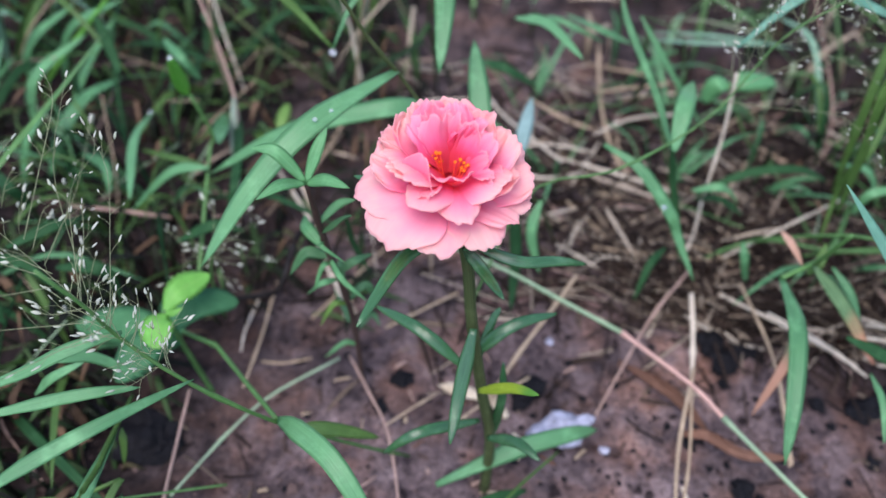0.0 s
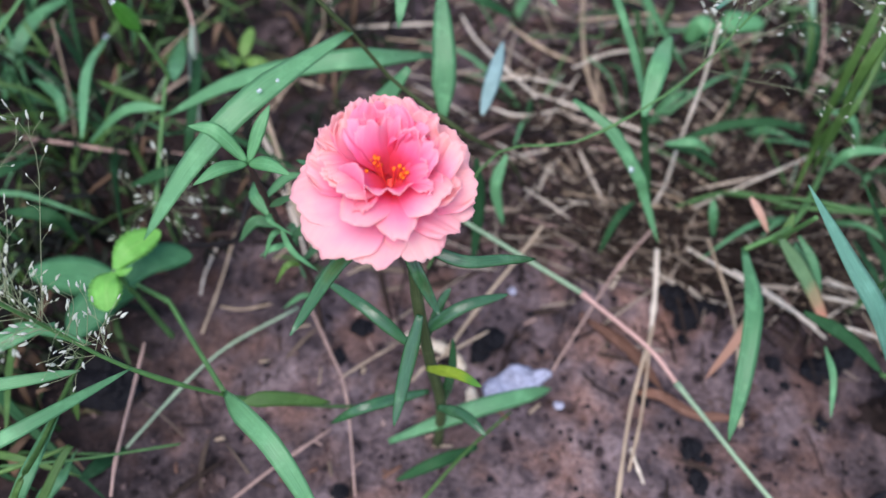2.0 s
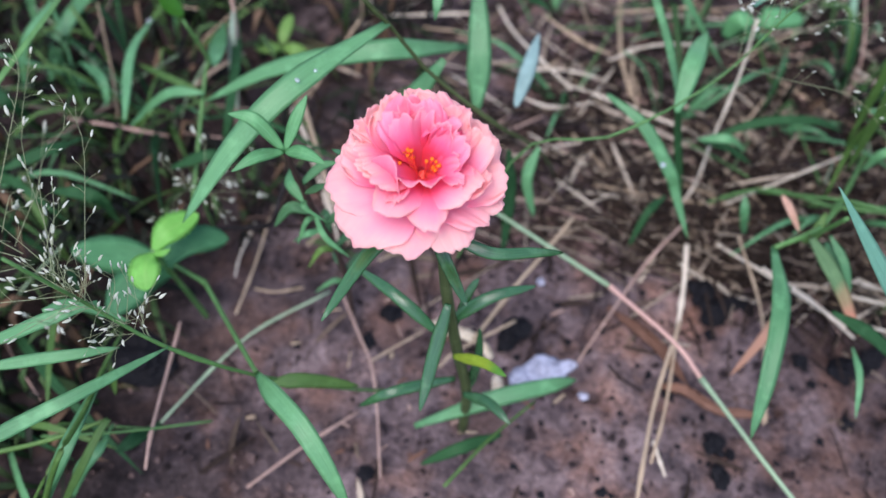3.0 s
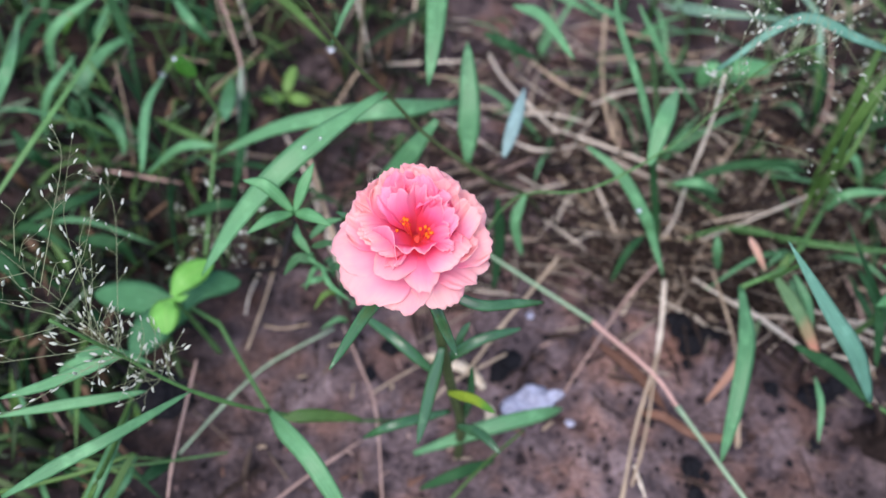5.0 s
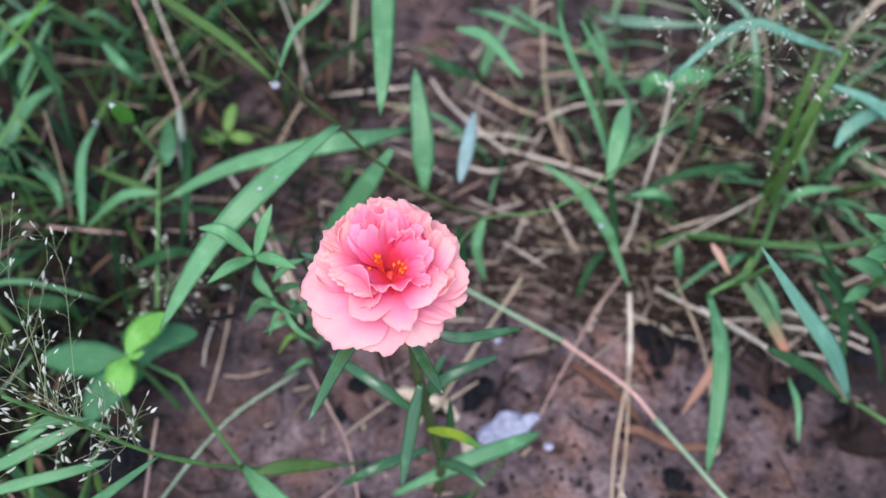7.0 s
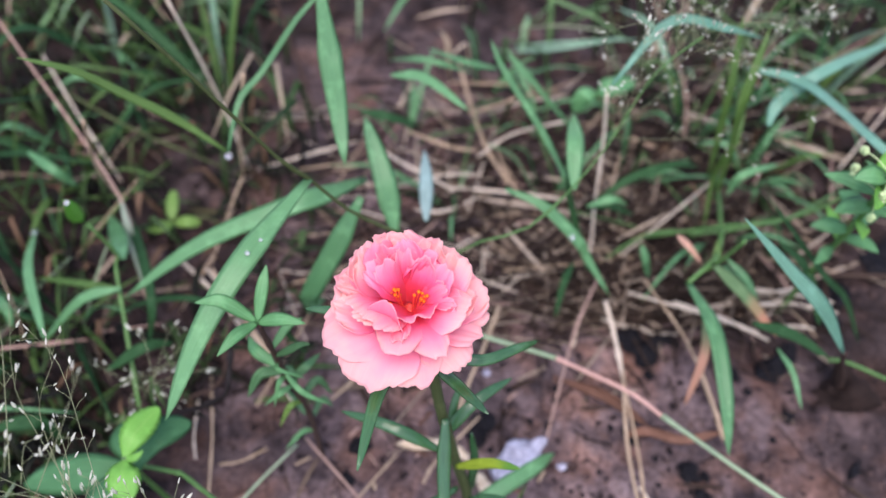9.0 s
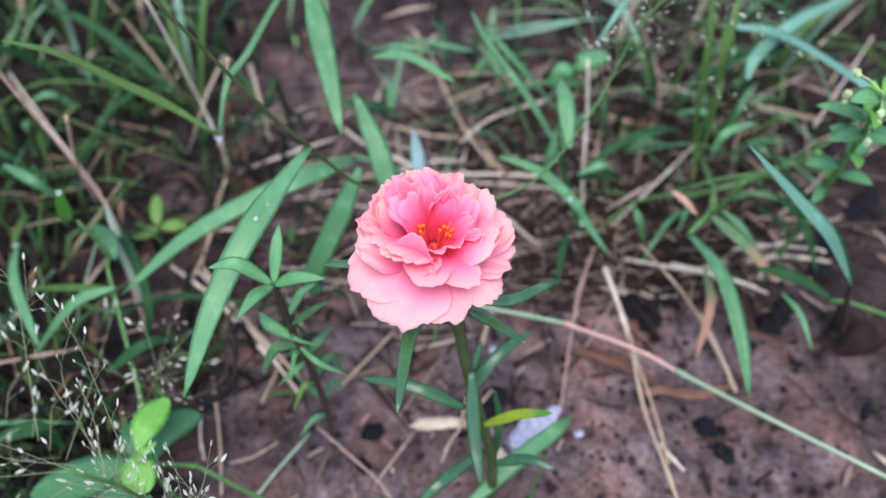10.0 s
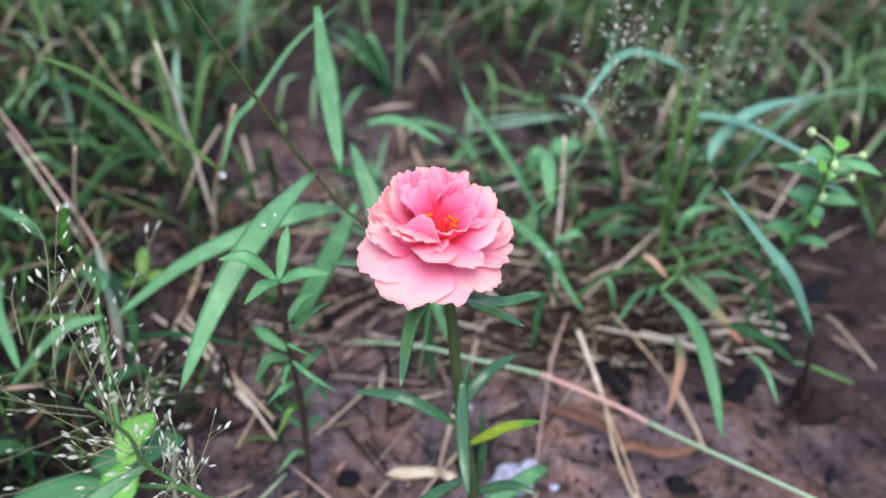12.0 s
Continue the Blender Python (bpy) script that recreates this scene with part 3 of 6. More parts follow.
    add(254, 11.5, 7, 44, 10, 1.5, ruffle=2.2, cup=0.3, lift=0.0100, start=0.006, notch=0.1, jag=1.2, tone=0.15, top=0.9)
    add(316, 11.0, 9, 50, 18, 1.5, ruffle=2.2, cup=0.2, lift=0.0095, start=0.004, notch=0.1, jag=1.2, tone=0.1, top=0.84)
    # a stray narrow petal on the side
    add(164, 22.0, 6, 52, 30, ruffle=2.0, cup=0.3, lift=0.003, jag=1.5, tone=0.4)
    bm = bmesh.new()
    lump(bm, (0.0008, 0.0006, 0.003), 0.0022, 5, rough=0.2, squash=(1.2, 1, 1.6))
    part("pistil", bm, M_FILAMENT, None).parent = flower
    # stamens in two loose clumps
    for k in range(24):
        cx, cy = (-0.0026, 0.0014) if k < 14 else (0.0044, -0.0014)
        x, y, h = cx + pick.gauss(0, 0.0011), cy + pick.gauss(0, 0.0009), 0.0132 + pick.gauss(0, 0.0009)
        bm = bmesh.new()
        tube(bm, [(x * 0.3, y * 0.3, 0.001), (x * 0.7, y * 0.7, h * 0.6), (x, y, h)], 0.0003, 0.00022, n=6, sides=5)
        stamen = part("stamen", bm, M_FILAMENT, None)
        stamen.parent = flower
        bm = bmesh.new()
        lump(bm, (x, y, h), 0.00052, k, rough=0.3, level=1, squash=(1, 1.2, 0.8))
        tip = part("anther", bm, M_ANTHER, None)
        tip.parent = flower


build_flower((-0.0006, 0.1830, 0.1500), pose(0, 0, 0, 2, -3, 0))

# the moss rose's stem and fleshy leaves
stalk([(0.0205, 0.1700, -0.0040), (0.0195, 0.1712, 0.0400), (0.0142, 0.1735, 0.0700), (0.0085, 0.1775, 0.1040), (0.0055, 0.1815, 0.1280), (-0.0005, 0.1825, 0.1460)], 0.00210, 0.0017, M_STEM_DARK, "stem")
fleshy([(-0.0040, 0.1760, 0.1410), (-0.0120, 0.1672, 0.1405), (-0.0209, 0.1472, 0.1385)], 0.0043)
fleshy([(0.0075, 0.1722, 0.0850), (-0.0075, 0.1800, 0.0925), (-0.0221, 0.1905, 0.0885)], 0.0043)
fleshy([(0.0050, 0.1790, 0.1370), (0.0190, 0.1752, 0.1345), (0.0310, 0.1785, 0.1318), (0.0403, 0.1838, 0.1250)], 0.0036)
fleshy([(0.0045, 0.1740, 0.1400), (0.0090, 0.1630, 0.1452), (0.0146, 0.1518, 0.1478)], 0.0036)
fleshy([(0.0095, 0.1770, 0.0830), (0.0219, 0.1829, 0.0932), (0.0364, 0.1895, 0.0928)], 0.0043)
fleshy([(0.0095, 0.1740, 0.1030), (0.0067, 0.1612, 0.0880), (0.0048, 0.1480, 0.0790)], 0.0047)
fleshy([(0.0145, 0.1690, 0.0570), (-0.0048, 0.1583, 0.0656), (-0.0166, 0.1550, 0.0560)], 0.0040)
fleshy([(0.0180, 0.1660, 0.0510), (0.0272, 0.1612, 0.0580), (0.0345, 0.1545, 0.0595)], 0.0040)
fleshy([(0.0130, 0.1690, 0.0760), (0.0220, 0.1620, 0.0905), (0.0290, 0.1546, 0.1000)], 0.0036, M_YELLOW)
fleshy([(0.0120, 0.1770, 0.0800), (0.0155, 0.1850, 0.0910), (0.0180, 0.1880, 0.0960)], 0.0030)
fleshy([(0.0190, 0.1715, 0.0350), (0.0215, 0.1740, 0.0620), (0.0207, 0.1793, 0.0780)], 0.0035)
fleshy([(-0.0040, 0.1860, 0.1400), (-0.0180, 0.1960, 0.1390), (-0.0285, 0.2010, 0.1370)], 0.0034)
tagged(PLANT, "moss rose plant with one double salmon-pink flower on an upright stem", "flower")
plant((0.03, 0.13, 0.0), "grass_seedling", "short green grass shoot beside the flower's stem", "grass")
blade([(0.0016, 0.1642, 0.0150), (0.0299, 0.1742, 0.0280), (0.0509, 0.1832, 0.0260), (0.0632, 0.1914, 0.0160)], 0.0070, M_BLADE, 0.15)
stalk([(0.0155, 0.1387, 0.0300), (0.0293, 0.1571, 0.0300), (0.0471, 0.1796, 0.0180)], 0.00070, 0.0005, M_BLADE_WARM, "culm")
blade([(0.0357, 0.1670, 0.0100), (0.0197, 0.1562, 0.0200), (0.0057, 0.1510, 0.0100)], 0.00496, M_BLADE_DARK, 0.2)
# the leafy weed sprout beside the flower
plant((-0.034, 0.217, 0.0), "weed_sprout", "upright green weed sprout with whorled narrow leaves", "weed")
stalk([(-0.0325, 0.2170, -0.0030), (-0.0345, 0.2155, 0.0450), (-0.0400, 0.2080, 0.0950), (-0.0432, 0.2028, 0.1305)], 0.00120, 0.0008, M_TWIG, "stem", (0.3, 0.45, 0.6, 0.72, 0.85), 24)
for tip, mid, wide in (((-0.0600, 0.2080, 0.1385), (-0.0520, 0.2065, 0.1392), 0.0044), ((-0.0380, 0.2150, 0.1425), (-0.0402, 0.2090, 0.1392), 0.0039), ((-0.0550, 0.1903, 0.1355), (-0.0490, 0.1960, 0.1362), 0.0039), ((-0.0290, 0.1950, 0.1380), (-0.0365, 0.1990, 0.1365), 0.0042)):
    blade([(-0.0432, 0.2028, 0.1308), mid, tip], wide, M_WEED, 0.16, 0, "leaf", lance_profile)
for root, mid, tip, wide, mat in (
        ((-0.0410, 0.2060, 0.1050), (-0.0340, 0.1985, 0.1180), (-0.0277, 0.1960, 0.1281), 0.0036, M_BROAD),
        ((-0.0415, 0.2055, 0.1100), (-0.0360, 0.2100, 0.1150), (-0.0300, 0.2130, 0.1140), 0.0034, M_WEED),
        ((-0.0402, 0.2075, 0.0950), (-0.0465, 0.2140, 0.0985), (-0.0509, 0.2209, 0.0960), 0.0042, M_WEED),
        ((-0.0398, 0.2085, 0.0900), (-0.0470, 0.2065, 0.0915), (-0.0530, 0.2053, 0.0850), 0.0040, M_BROAD),
        ((-0.0396, 0.2088, 0.0890), (-0.0335, 0.2015, 0.0890), (-0.0267, 0.1969, 0.0800), 0.0026, M_WEED),
        ((-0.0380, 0.2110, 0.0780), (-0.0320, 0.2140, 0.0830), (-0.0265, 0.2180, 0.0810), 0.0034, M_BROAD),
        ((-0.0375, 0.2120, 0.0740), (-0.0440, 0.2100, 0.0760), (-0.0485, 0.2064, 0.0680), 0.0026, M_WEED),
        ((-0.0368, 0.2128, 0.0680), (-0.0400, 0.2190, 0.0700), (-0.0425, 0.2250, 0.0640), 0.0034, M_BROAD),
        ((-0.0360, 0.2140, 0.0580), (-0.0300, 0.2165, 0.0610), (-0.0235, 0.2185, 0.0550), 0.0032, M_BROAD),
        ((-0.0358, 0.2142, 0.0560), (-0.0410, 0.2120, 0.0570), (-0.0455, 0.2085, 0.0500), 0.0024, M_CLOVER),
        ((-0.0350, 0.2152, 0.0430), (-0.0385, 0.2220, 0.0450), (-0.0425, 0.2275, 0.0400), 0.0032, M_BROAD),
        ((-0.0345, 0.2158, 0.0350), (-0.0290, 0.2210, 0.0370), (-0.0245, 0.2250, 0.0320), 0.0030, M_BROAD),
        ((-0.0340, 0.2164, 0.0260), (-0.0400, 0.2150, 0.0280), (-0.0450, 0.2125, 0.0220), 0.0028, M_WEED),
        ((-0.0390, 0.2092, 0.0860), (-0.0420, 0.2052, 0.0870), (-0.0440, 0.2010, 0.0820), 0.0020, M_WEED),
        ((-0.0406, 0.2068, 0.1000), (-0.0380, 0.2030, 0.1015), (-0.0352, 0.2000, 0.0980), 0.0018, M_WEED)):
    drift = Vector((rng.gauss(0, 0.0012), rng.gauss(0, 0.0016), rng.gauss(0, 0.0018)))
    blade([root, Vector(mid) + drift, Vector(tip) - drift], wide * rng.uniform(0.8, 1.05), mat, 0.2, rng.uniform(-0.9, 0.9), "leaf", lance_profile, wave=0.15)
# round-leaved seedling with lime upper leaves
plant((-0.096, 0.202, 0.0), "round_leaved_weed", "small weed with two lime-green leaves over dark round leaves", "weed")
stalk([(-0.0940, 0.2060, -0.0030), (-0.0990, 0.2055, 0.0300), (-0.0995, 0.2002, 0.0630)], 0.00120, 0.0008, M_STEM, "stem")
blade([(-0.0995, 0.2000, 0.0625), (-0.0950, 0.2070, 0.0670), (-0.0872, 0.2178, 0.0638)], 0.0108, M_LIME, 0.12, 0, "leaf", toothed_profile, n=48)
blade([(-0.0995, 0.2000, 0.0625), (-0.0995, 0.1930, 0.0655), (-0.0970, 0.1842, 0.0632)], 0.0122, M_LIME, 0.10, 0, "leaf", toothed_profile, n=48)
blade([(-0.0995, 0.2000, 0.0625), (-0.0955, 0.1990, 0.0645), (-0.0925, 0.2010, 0.0650)], 0.0028, M_LIME, 0.2, 0, "leaf", lance_profile)
blade([(-0.0995, 0.2020, 0.0480), (-0.0900, 0.2120, 0.0530), (-0.0788, 0.2182, 0.0470)], 0.0108, M_ROUND, 0.10, 0, "leaf", spoon_profile, n=24)
blade([(-0.0990, 0.2055, 0.0400), (-0.1180, 0.2080, 0.0410), (-0.1446, 0.2122, 0.0320)], 0.0150, M_ROUND, 0.10, 0, "leaf", spoon_profile, n=24)
blade([(-0.0990, 0.2050, 0.0380), (-0.1070, 0.1950, 0.0480), (-0.1160, 0.1820, 0.0430)], 0.0150, M_ROUND, 0.10, 0, "leaf", spoon_profile, n=24)
blade([(-0.0990, 0.2060, 0.0400), (-0.1050, 0.2180, 0.0420), (-0.1085, 0.2310, 0.0330)], 0.0125, M_ROUND, 0.10, 0, "leaf", spoon_profile, n=24)
# the wide-bladed creeping grass behind the flower
plant((0.03, 0.25, 0.0), "creeping_grass", "creeping grass with wide bluish-green arching blades", "grass")
stalk([(-0.0660, 0.2500, 0.2150), (-0.0519, 0.2537, 0.1870), (-0.0308, 0.2536, 0.1480), (-0.0213, 0.2576, 0.1314), (-0.0092, 0.2583, 0.1120), (0.0044, 0.2569, 0.1000), (0.0212, 0.2573, 0.0850), (0.0374, 0.2776, 0.0500), (0.0515, 0.3008, 0.0000)], 0.00060, 0.0008, M_STEM_DARK, "culm", (0.3, 0.7))
blade([(-0.0212, 0.2573, 0.1320), (-0.0443, 0.2260, 0.1345), (-0.0620, 0.2075, 0.1220), (-0.0765, 0.1905, 0.1030)], 0.0084, M_BLADE, 0.18, 0.15)
blade([(0.0035, 0.3040, 0.0770), (-0.0146, 0.2813, 0.0965), (-0.0323, 0.2745, 0.0990), (-0.0680, 0.2735, 0.0850), (-0.1010, 0.2725, 0.0600)], 0.00837, M_BLADE, 0.18)
blade([(-0.0080, 0.3144, 0.1686), (-0.0075, 0.3022, 0.1510), (-0.0074, 0.2971, 0.1447), (-0.0071, 0.2872, 0.1313), (-0.0076, 0.2730, 0.1196)], 0.00899, M_BLADE, 0.18)
blade([(0.0103, 0.2688, 0.0800), (0.0085, 0.2840, 0.0970), (0.0047, 0.3075, 0.1100)], 0.00930, M_BLADE, 0.18)
blade([(0.0255, 0.2825, 0.0690), (0.0290, 0.3000, 0.0745), (0.0318, 0.3175, 0.0755)], 0.00640, M_BLADE_SHEEN, 0.18, 0, "leaf_blade", lance_profile)
blade([(-0.0031, 0.2665, 0.1080), (-0.0140, 0.2590, 0.0920), (-0.0290, 0.2560, 0.0600), (-0.0209, 0.2777, 0.0300)], 0.00868, M_BLADE, 0.18)
blade([(-0.0503, 0.2990, 0.1080), (-0.0660, 0.3030, 0.1240), (-0.0806, 0.3035, 0.1380), (-0.0935, 0.3000, 0.1540), (-0.1080, 0.2960, 0.1650)], 0.0038, M_BLADE_WARM, 0.15)
blade([(-0.0503, 0.2990, 0.1080), (-0.0430, 0.3120, 0.1220), (-0.0330, 0.3209, 0.1270), (-0.0140, 0.3307, 0.1462), (0.0060, 0.3380, 0.1580)], 0.00279, M_BLADE, 0.15)
blade([(0.0104, 0.3748, 0.0500), (0.0226, 0.3666, 0.0520), (0.0397, 0.3698, 0.0400)], 0.00558, M_BLADE_DARK, 0.2)
blade([(-0.0402, 0.2466, 0.0700), (-0.0385, 0.2493, 0.0500), (-0.0322, 0.2502, 0.0300)], 0.00248, M_BLADE_DARK, 0.2)
blade([(0.0245, 0.2594, 0.0700), (0.0280, 0.2551, 0.0450), (0.0284, 0.2424, 0.0200)], 0.00527, M_BLADE_DARK, 0.2)
blade([(0.0368, 0.2707, 0.0600), (0.0339, 0.2618, 0.0500), (0.0397, 0.2564, 0.0300)], 0.00496, M_BLADE, 0.2)
# the long runner lying over the bare soil
plant((0.09, 0.2, 0.0), "grass_runner", "thin grass runner crossing the soil, reddish in the middle", "grass")
stalk([(-0.0006, 0.2736, 0.0241), (0.0238, 0.2523, 0.0363), (0.0467, 0.2398, 0.0349), (0.0716, 0.2258, 0.0340)], 0.00080, 0.0009, M_RUNNER, "culm", (), 12)
stalk([(0.0716, 0.2258, 0.0340), (0.0995, 0.2085, 0.0260), (0.1093, 0.1935, 0.0280)], 0.00090, 0.0009, M_RED_CULM, "culm", (0.0,), 12)
stalk([(0.1093, 0.1935, 0.0280), (0.1201, 0.1756, 0.0320), (0.1311, 0.1554, 0.0380), (0.1600, 0.1120, 0.0460), (0.2050, 0.0450, 0.0540)], 0.00090, 0.0008, M_RUNNER, "culm", (0.0,), 12)
# the tuft on the bare side with drooping reddened blades
plant((0.165, 0.255, 0.0), "grass_tuft", "grass tuft with drooping green blades reddening at the tips", "grass")
stalk([(0.2060, 0.3410, -0.0000), (0.1748, 0.2896, 0.0350), (0.1451, 0.2453, 0.0660), (0.1251, 0.2313, 0.0680)], 0.00120, 0.0010, M_STEM, "culm", (0.5,))
stalk([(0.1451, 0.2453, 0.0660), (0.1359, 0.2335, 0.0750), (0.1369, 0.2256, 0.1000)], 0.00100, 0.0008, M_STEM, "culm")
blade([(0.1251, 0.2320, 0.0680), (0.1235, 0.2050, 0.0740), (0.1200, 0.1800, 0.0660), (0.1180, 0.1630, 0.0520)], 0.00694, M_BLADE, 0.25)
blade([(0.1400, 0.2400, 0.0660), (0.1530, 0.2290, 0.0560), (0.1665, 0.2138, 0.0408)], 0.00620, M_TIPPED, 0.25)
stalk([(0.2066, 0.2006, 0.0000), (0.1962, 0.1984, 0.0250), (0.1794, 0.1914, 0.0550), (0.1651, 0.1832, 0.0783)], 0.00200, 0.0007, M_TWIG, "stem", (), 10)
blade([(0.1651, 0.1832, 0.0783), (0.1486, 0.1877, 0.1049), (0.1340, 0.1936, 0.1210), (0.1126, 0.2047, 0.1433)], 0.00690, M_BLADE_TEAL, 0.25, 0, "leaf_blade", lance_profile)
blade([(0.1312, 0.2573, 0.0660), (0.1338, 0.2507, 0.0660), (0.1390, 0.2451, 0.0600)], 0.00341, M_REDDISH, 0.25)
blade([(0.1476, 0.2395, 0.0290), (0.1330, 0.2130, 0.0400), (0.1225, 0.1985, 0.0230)], 0.0042, M_HALF_RED, 0.35, 0.6)
blade([(0.1480, 0.2120, 0.0600), (0.1660, 0.2065, 0.0540), (0.1840, 0.1996, 0.0408)], 0.00527, M_BLADE_DARK, 0.25)
blade([(0.1602, 0.2054, 0.0474), (0.1610, 0.1930, 0.0480), (0.1616, 0.1805, 0.0400)], 0.00279, M_BLADE, 0.25)
blade([(0.1508, 0.2453, 0.0600), (0.1572, 0.2347, 0.0560), (0.1621, 0.2247, 0.0450)], 0.00372, M_BLADE, 0.25)
blade([(0.1899, 0.2668, 0.0300), (0.1928, 0.2470, 0.0350), (0.2051, 0.2416, 0.0200)], 0.00310, M_BLADE_DARK, 0.25)
stalk([(0.1840, 0.1996, 0.0400), (0.1946, 0.1981, 0.0360), (0.2127, 0.1889, 0.0300)], 0.00090, 0.0008, M_STEM, "culm")
blade([(0.1331, 0.2680, 0.0200), (0.1281, 0.2680, 0.0350), (0.1269, 0.2740, 0.0400)], 0.00465, M_BLADE, 0.25)
blade([(0.1515, 0.2454, 0.0550), (0.1558, 0.2351, 0.0520), (0.1622, 0.2284, 0.0450)], 0.00465, M_BLADE, 0.25)
blade([(0.1453, 0.2485, 0.0700), (0.1422, 0.2412, 0.0660), (0.1394, 0.2403, 0.0600)], 0.00403, M_BLADE_WARM, 0.25)
blade([(0.1954, 0.2217, 0.0300), (0.1899, 0.2386, 0.0500), (0.1811, 0.2546, 0.0550)], 0.00496, M_BLADE_DARK, 0.25)
stalk([(0.1355, 0.2845, 0.0300), (0.1584, 0.2627, 0.0600), (0.1797, 0.2570, 0.0650), (0.2171, 0.2716, 0.0600)], 0.00080, 0.0006, M_STEM, "culm")
blade([(0.2157, 0.2149, 0.0200), (0.1993, 0.2213, 0.0500), (0.1812, 0.2245, 0.0700), (0.1556, 0.2458, 0.1000)], 0.00372, M_BLADE_DARK, 0.25)
# the dark clump in the middle distance
plant((0.1, 0.275, 0.0), "grass_clump", "clump of narrow green and dead grass blades", "grass")
blade([(0.0593, 0.2820, 0.0830), (0.0740, 0.2720, 0.0800), (0.0878, 0.2602, 0.0670), (0.0920, 0.2585, 0.0580), (0.1004, 0.2456, 0.0450)], 0.00546, M_BLADE, 0.2)
blade([(0.0815, 0.2640, 0.0980), (0.0860, 0.2820, 0.1080), (0.0935, 0.3035, 0.1005)], 0.00760, M_BLADE, 0.2, 0, "leaf_blade", lance_profile)
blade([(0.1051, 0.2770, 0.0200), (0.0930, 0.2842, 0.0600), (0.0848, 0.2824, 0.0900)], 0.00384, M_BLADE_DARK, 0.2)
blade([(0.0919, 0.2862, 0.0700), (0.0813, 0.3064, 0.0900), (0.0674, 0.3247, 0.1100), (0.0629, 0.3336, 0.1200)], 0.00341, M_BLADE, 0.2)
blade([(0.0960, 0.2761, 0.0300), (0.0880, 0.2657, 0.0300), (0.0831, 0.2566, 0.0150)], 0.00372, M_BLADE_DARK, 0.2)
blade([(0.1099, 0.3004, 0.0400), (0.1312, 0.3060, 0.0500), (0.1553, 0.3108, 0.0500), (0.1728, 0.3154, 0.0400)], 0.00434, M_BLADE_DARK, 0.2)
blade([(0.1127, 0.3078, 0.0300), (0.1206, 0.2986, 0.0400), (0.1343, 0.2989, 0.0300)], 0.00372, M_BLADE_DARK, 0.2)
blade([(0.1045, 0.2927, 0.0500), (0.1160, 0.2908, 0.0550), (0.1286, 0.2980, 0.0400)], 0.00403, M_BLADE, 0.2)
blade([(0.1657, 0.2852, 0.0300), (0.1666, 0.2940, 0.0600), (0.1720, 0.2956, 0.0800), (0.1827, 0.3210, 0.1000)], 0.00310, M_BLADE_WARM, 0.2)
stalk([(0.1115, 0.2897, 0.0000), (0.1426, 0.2932, 0.0200), (0.1706, 0.2811, 0.0300), (0.2040, 0.2749, 0.0400)], 0.00080, 0.0007, M_STEM, "culm")
# seed-head grass crossing behind the flower
plant((0.05, 0.22, 0.0), "seed_grass", "slender grass stalk with an airy pale seed head", "grass")
stalk([(0.0100, 0.2150, 0.0600), (0.0286, 0.2452, 0.0900), (0.0572, 0.2428, 0.1070), (0.0917, 0.2686, 0.1120), (0.1098, 0.2781, 0.1400), (0.1263, 0.2798, 0.1550)], 0.00045, 0.00038, M_STEM, "culm", (0.45,), 18)
# the near grass with a seed head, running in from the side
plant((-0.03, 0.15, 0.0), "seed_grass", "jointed grass stalk with a pale seed head and wide blades", "grass")
stalk([(-0.0099, 0.1826, 0.0000), (-0.0263, 0.1702, 0.0300), (-0.0500, 0.1560, 0.0700), (-0.0702, 0.1493, 0.1022), (-0.0854, 0.1498, 0.1231), (-0.0876, 0.1463, 0.1400), (-0.0947, 0.1451, 0.1550)], 0.00070, 0.0005, M_STEM, "culm", (0.45,), 18)
stalk([(-0.0985, 0.2073, 0.0400), (-0.0910, 0.2031, 0.0426), (-0.0846, 0.1996, 0.0448), (-0.0827, 0.1980, 0.0460), (-0.0760, 0.1895, 0.0510), (-0.0640, 0.1742, 0.0600), (-0.0502, 0.1570, 0.0700)], 0.00090, 0.0008, M_STEM, "culm", (0.34,), 30)
blade([(-0.0500, 0.1565, 0.0710), (-0.0418, 0.1462, 0.0862), (-0.0290, 0.1350, 0.0910), (-0.0185, 0.1240, 0.0830), (-0.0120, 0.1170, 0.0680)], 0.0066, M_BLADE, 0.25)
blade([(-0.0470, 0.1570, 0.0620), (-0.0351, 0.1602, 0.0600), (-0.0189, 0.1663, 0.0450)], 0.00527, M_BLADE_WARM, 0.2)
blade([(-0.0847, 0.1517, 0.1220), (-0.0957, 0.1438, 0.1240), (-0.1079, 0.1397, 0.1180), (-0.1245, 0.1363, 0.1100)], 0.00397, M_BLADE, 0.2)
blade([(-0.1122, 0.1074, 0.1100), (-0.0971, 0.1168, 0.1160), (-0.0831, 0.1268, 0.1180), (-0.0670, 0.1471, 0.1080)], 0.00422, M_BLADE, 0.2)
blade([(-0.1274, 0.1340, 0.1000), (-0.1058, 0.1387, 0.1050), (-0.0928, 0.1421, 0.1060), (-0.0839, 0.1480, 0.1000)], 0.00372, M_BLADE, 0.2)
blade([(-0.1200, 0.1064, 0.0300), (-0.1028, 0.1171, 0.0700), (-0.0993, 0.1306, 0.0750), (-0.1038, 0.1508, 0.0600), (-0.1133, 0.1732, 0.0350)], 0.00471, M_BLADE, 0.2)
stalk([(-0.1158, 0.1086, 0.0400), (-0.0969, 0.1179, 0.0850), (-0.0988, 0.1342, 0.0750), (-0.1073, 0.1642, 0.0500)], 0.00100, 0.0008, M_BLADE_WARM, "culm")
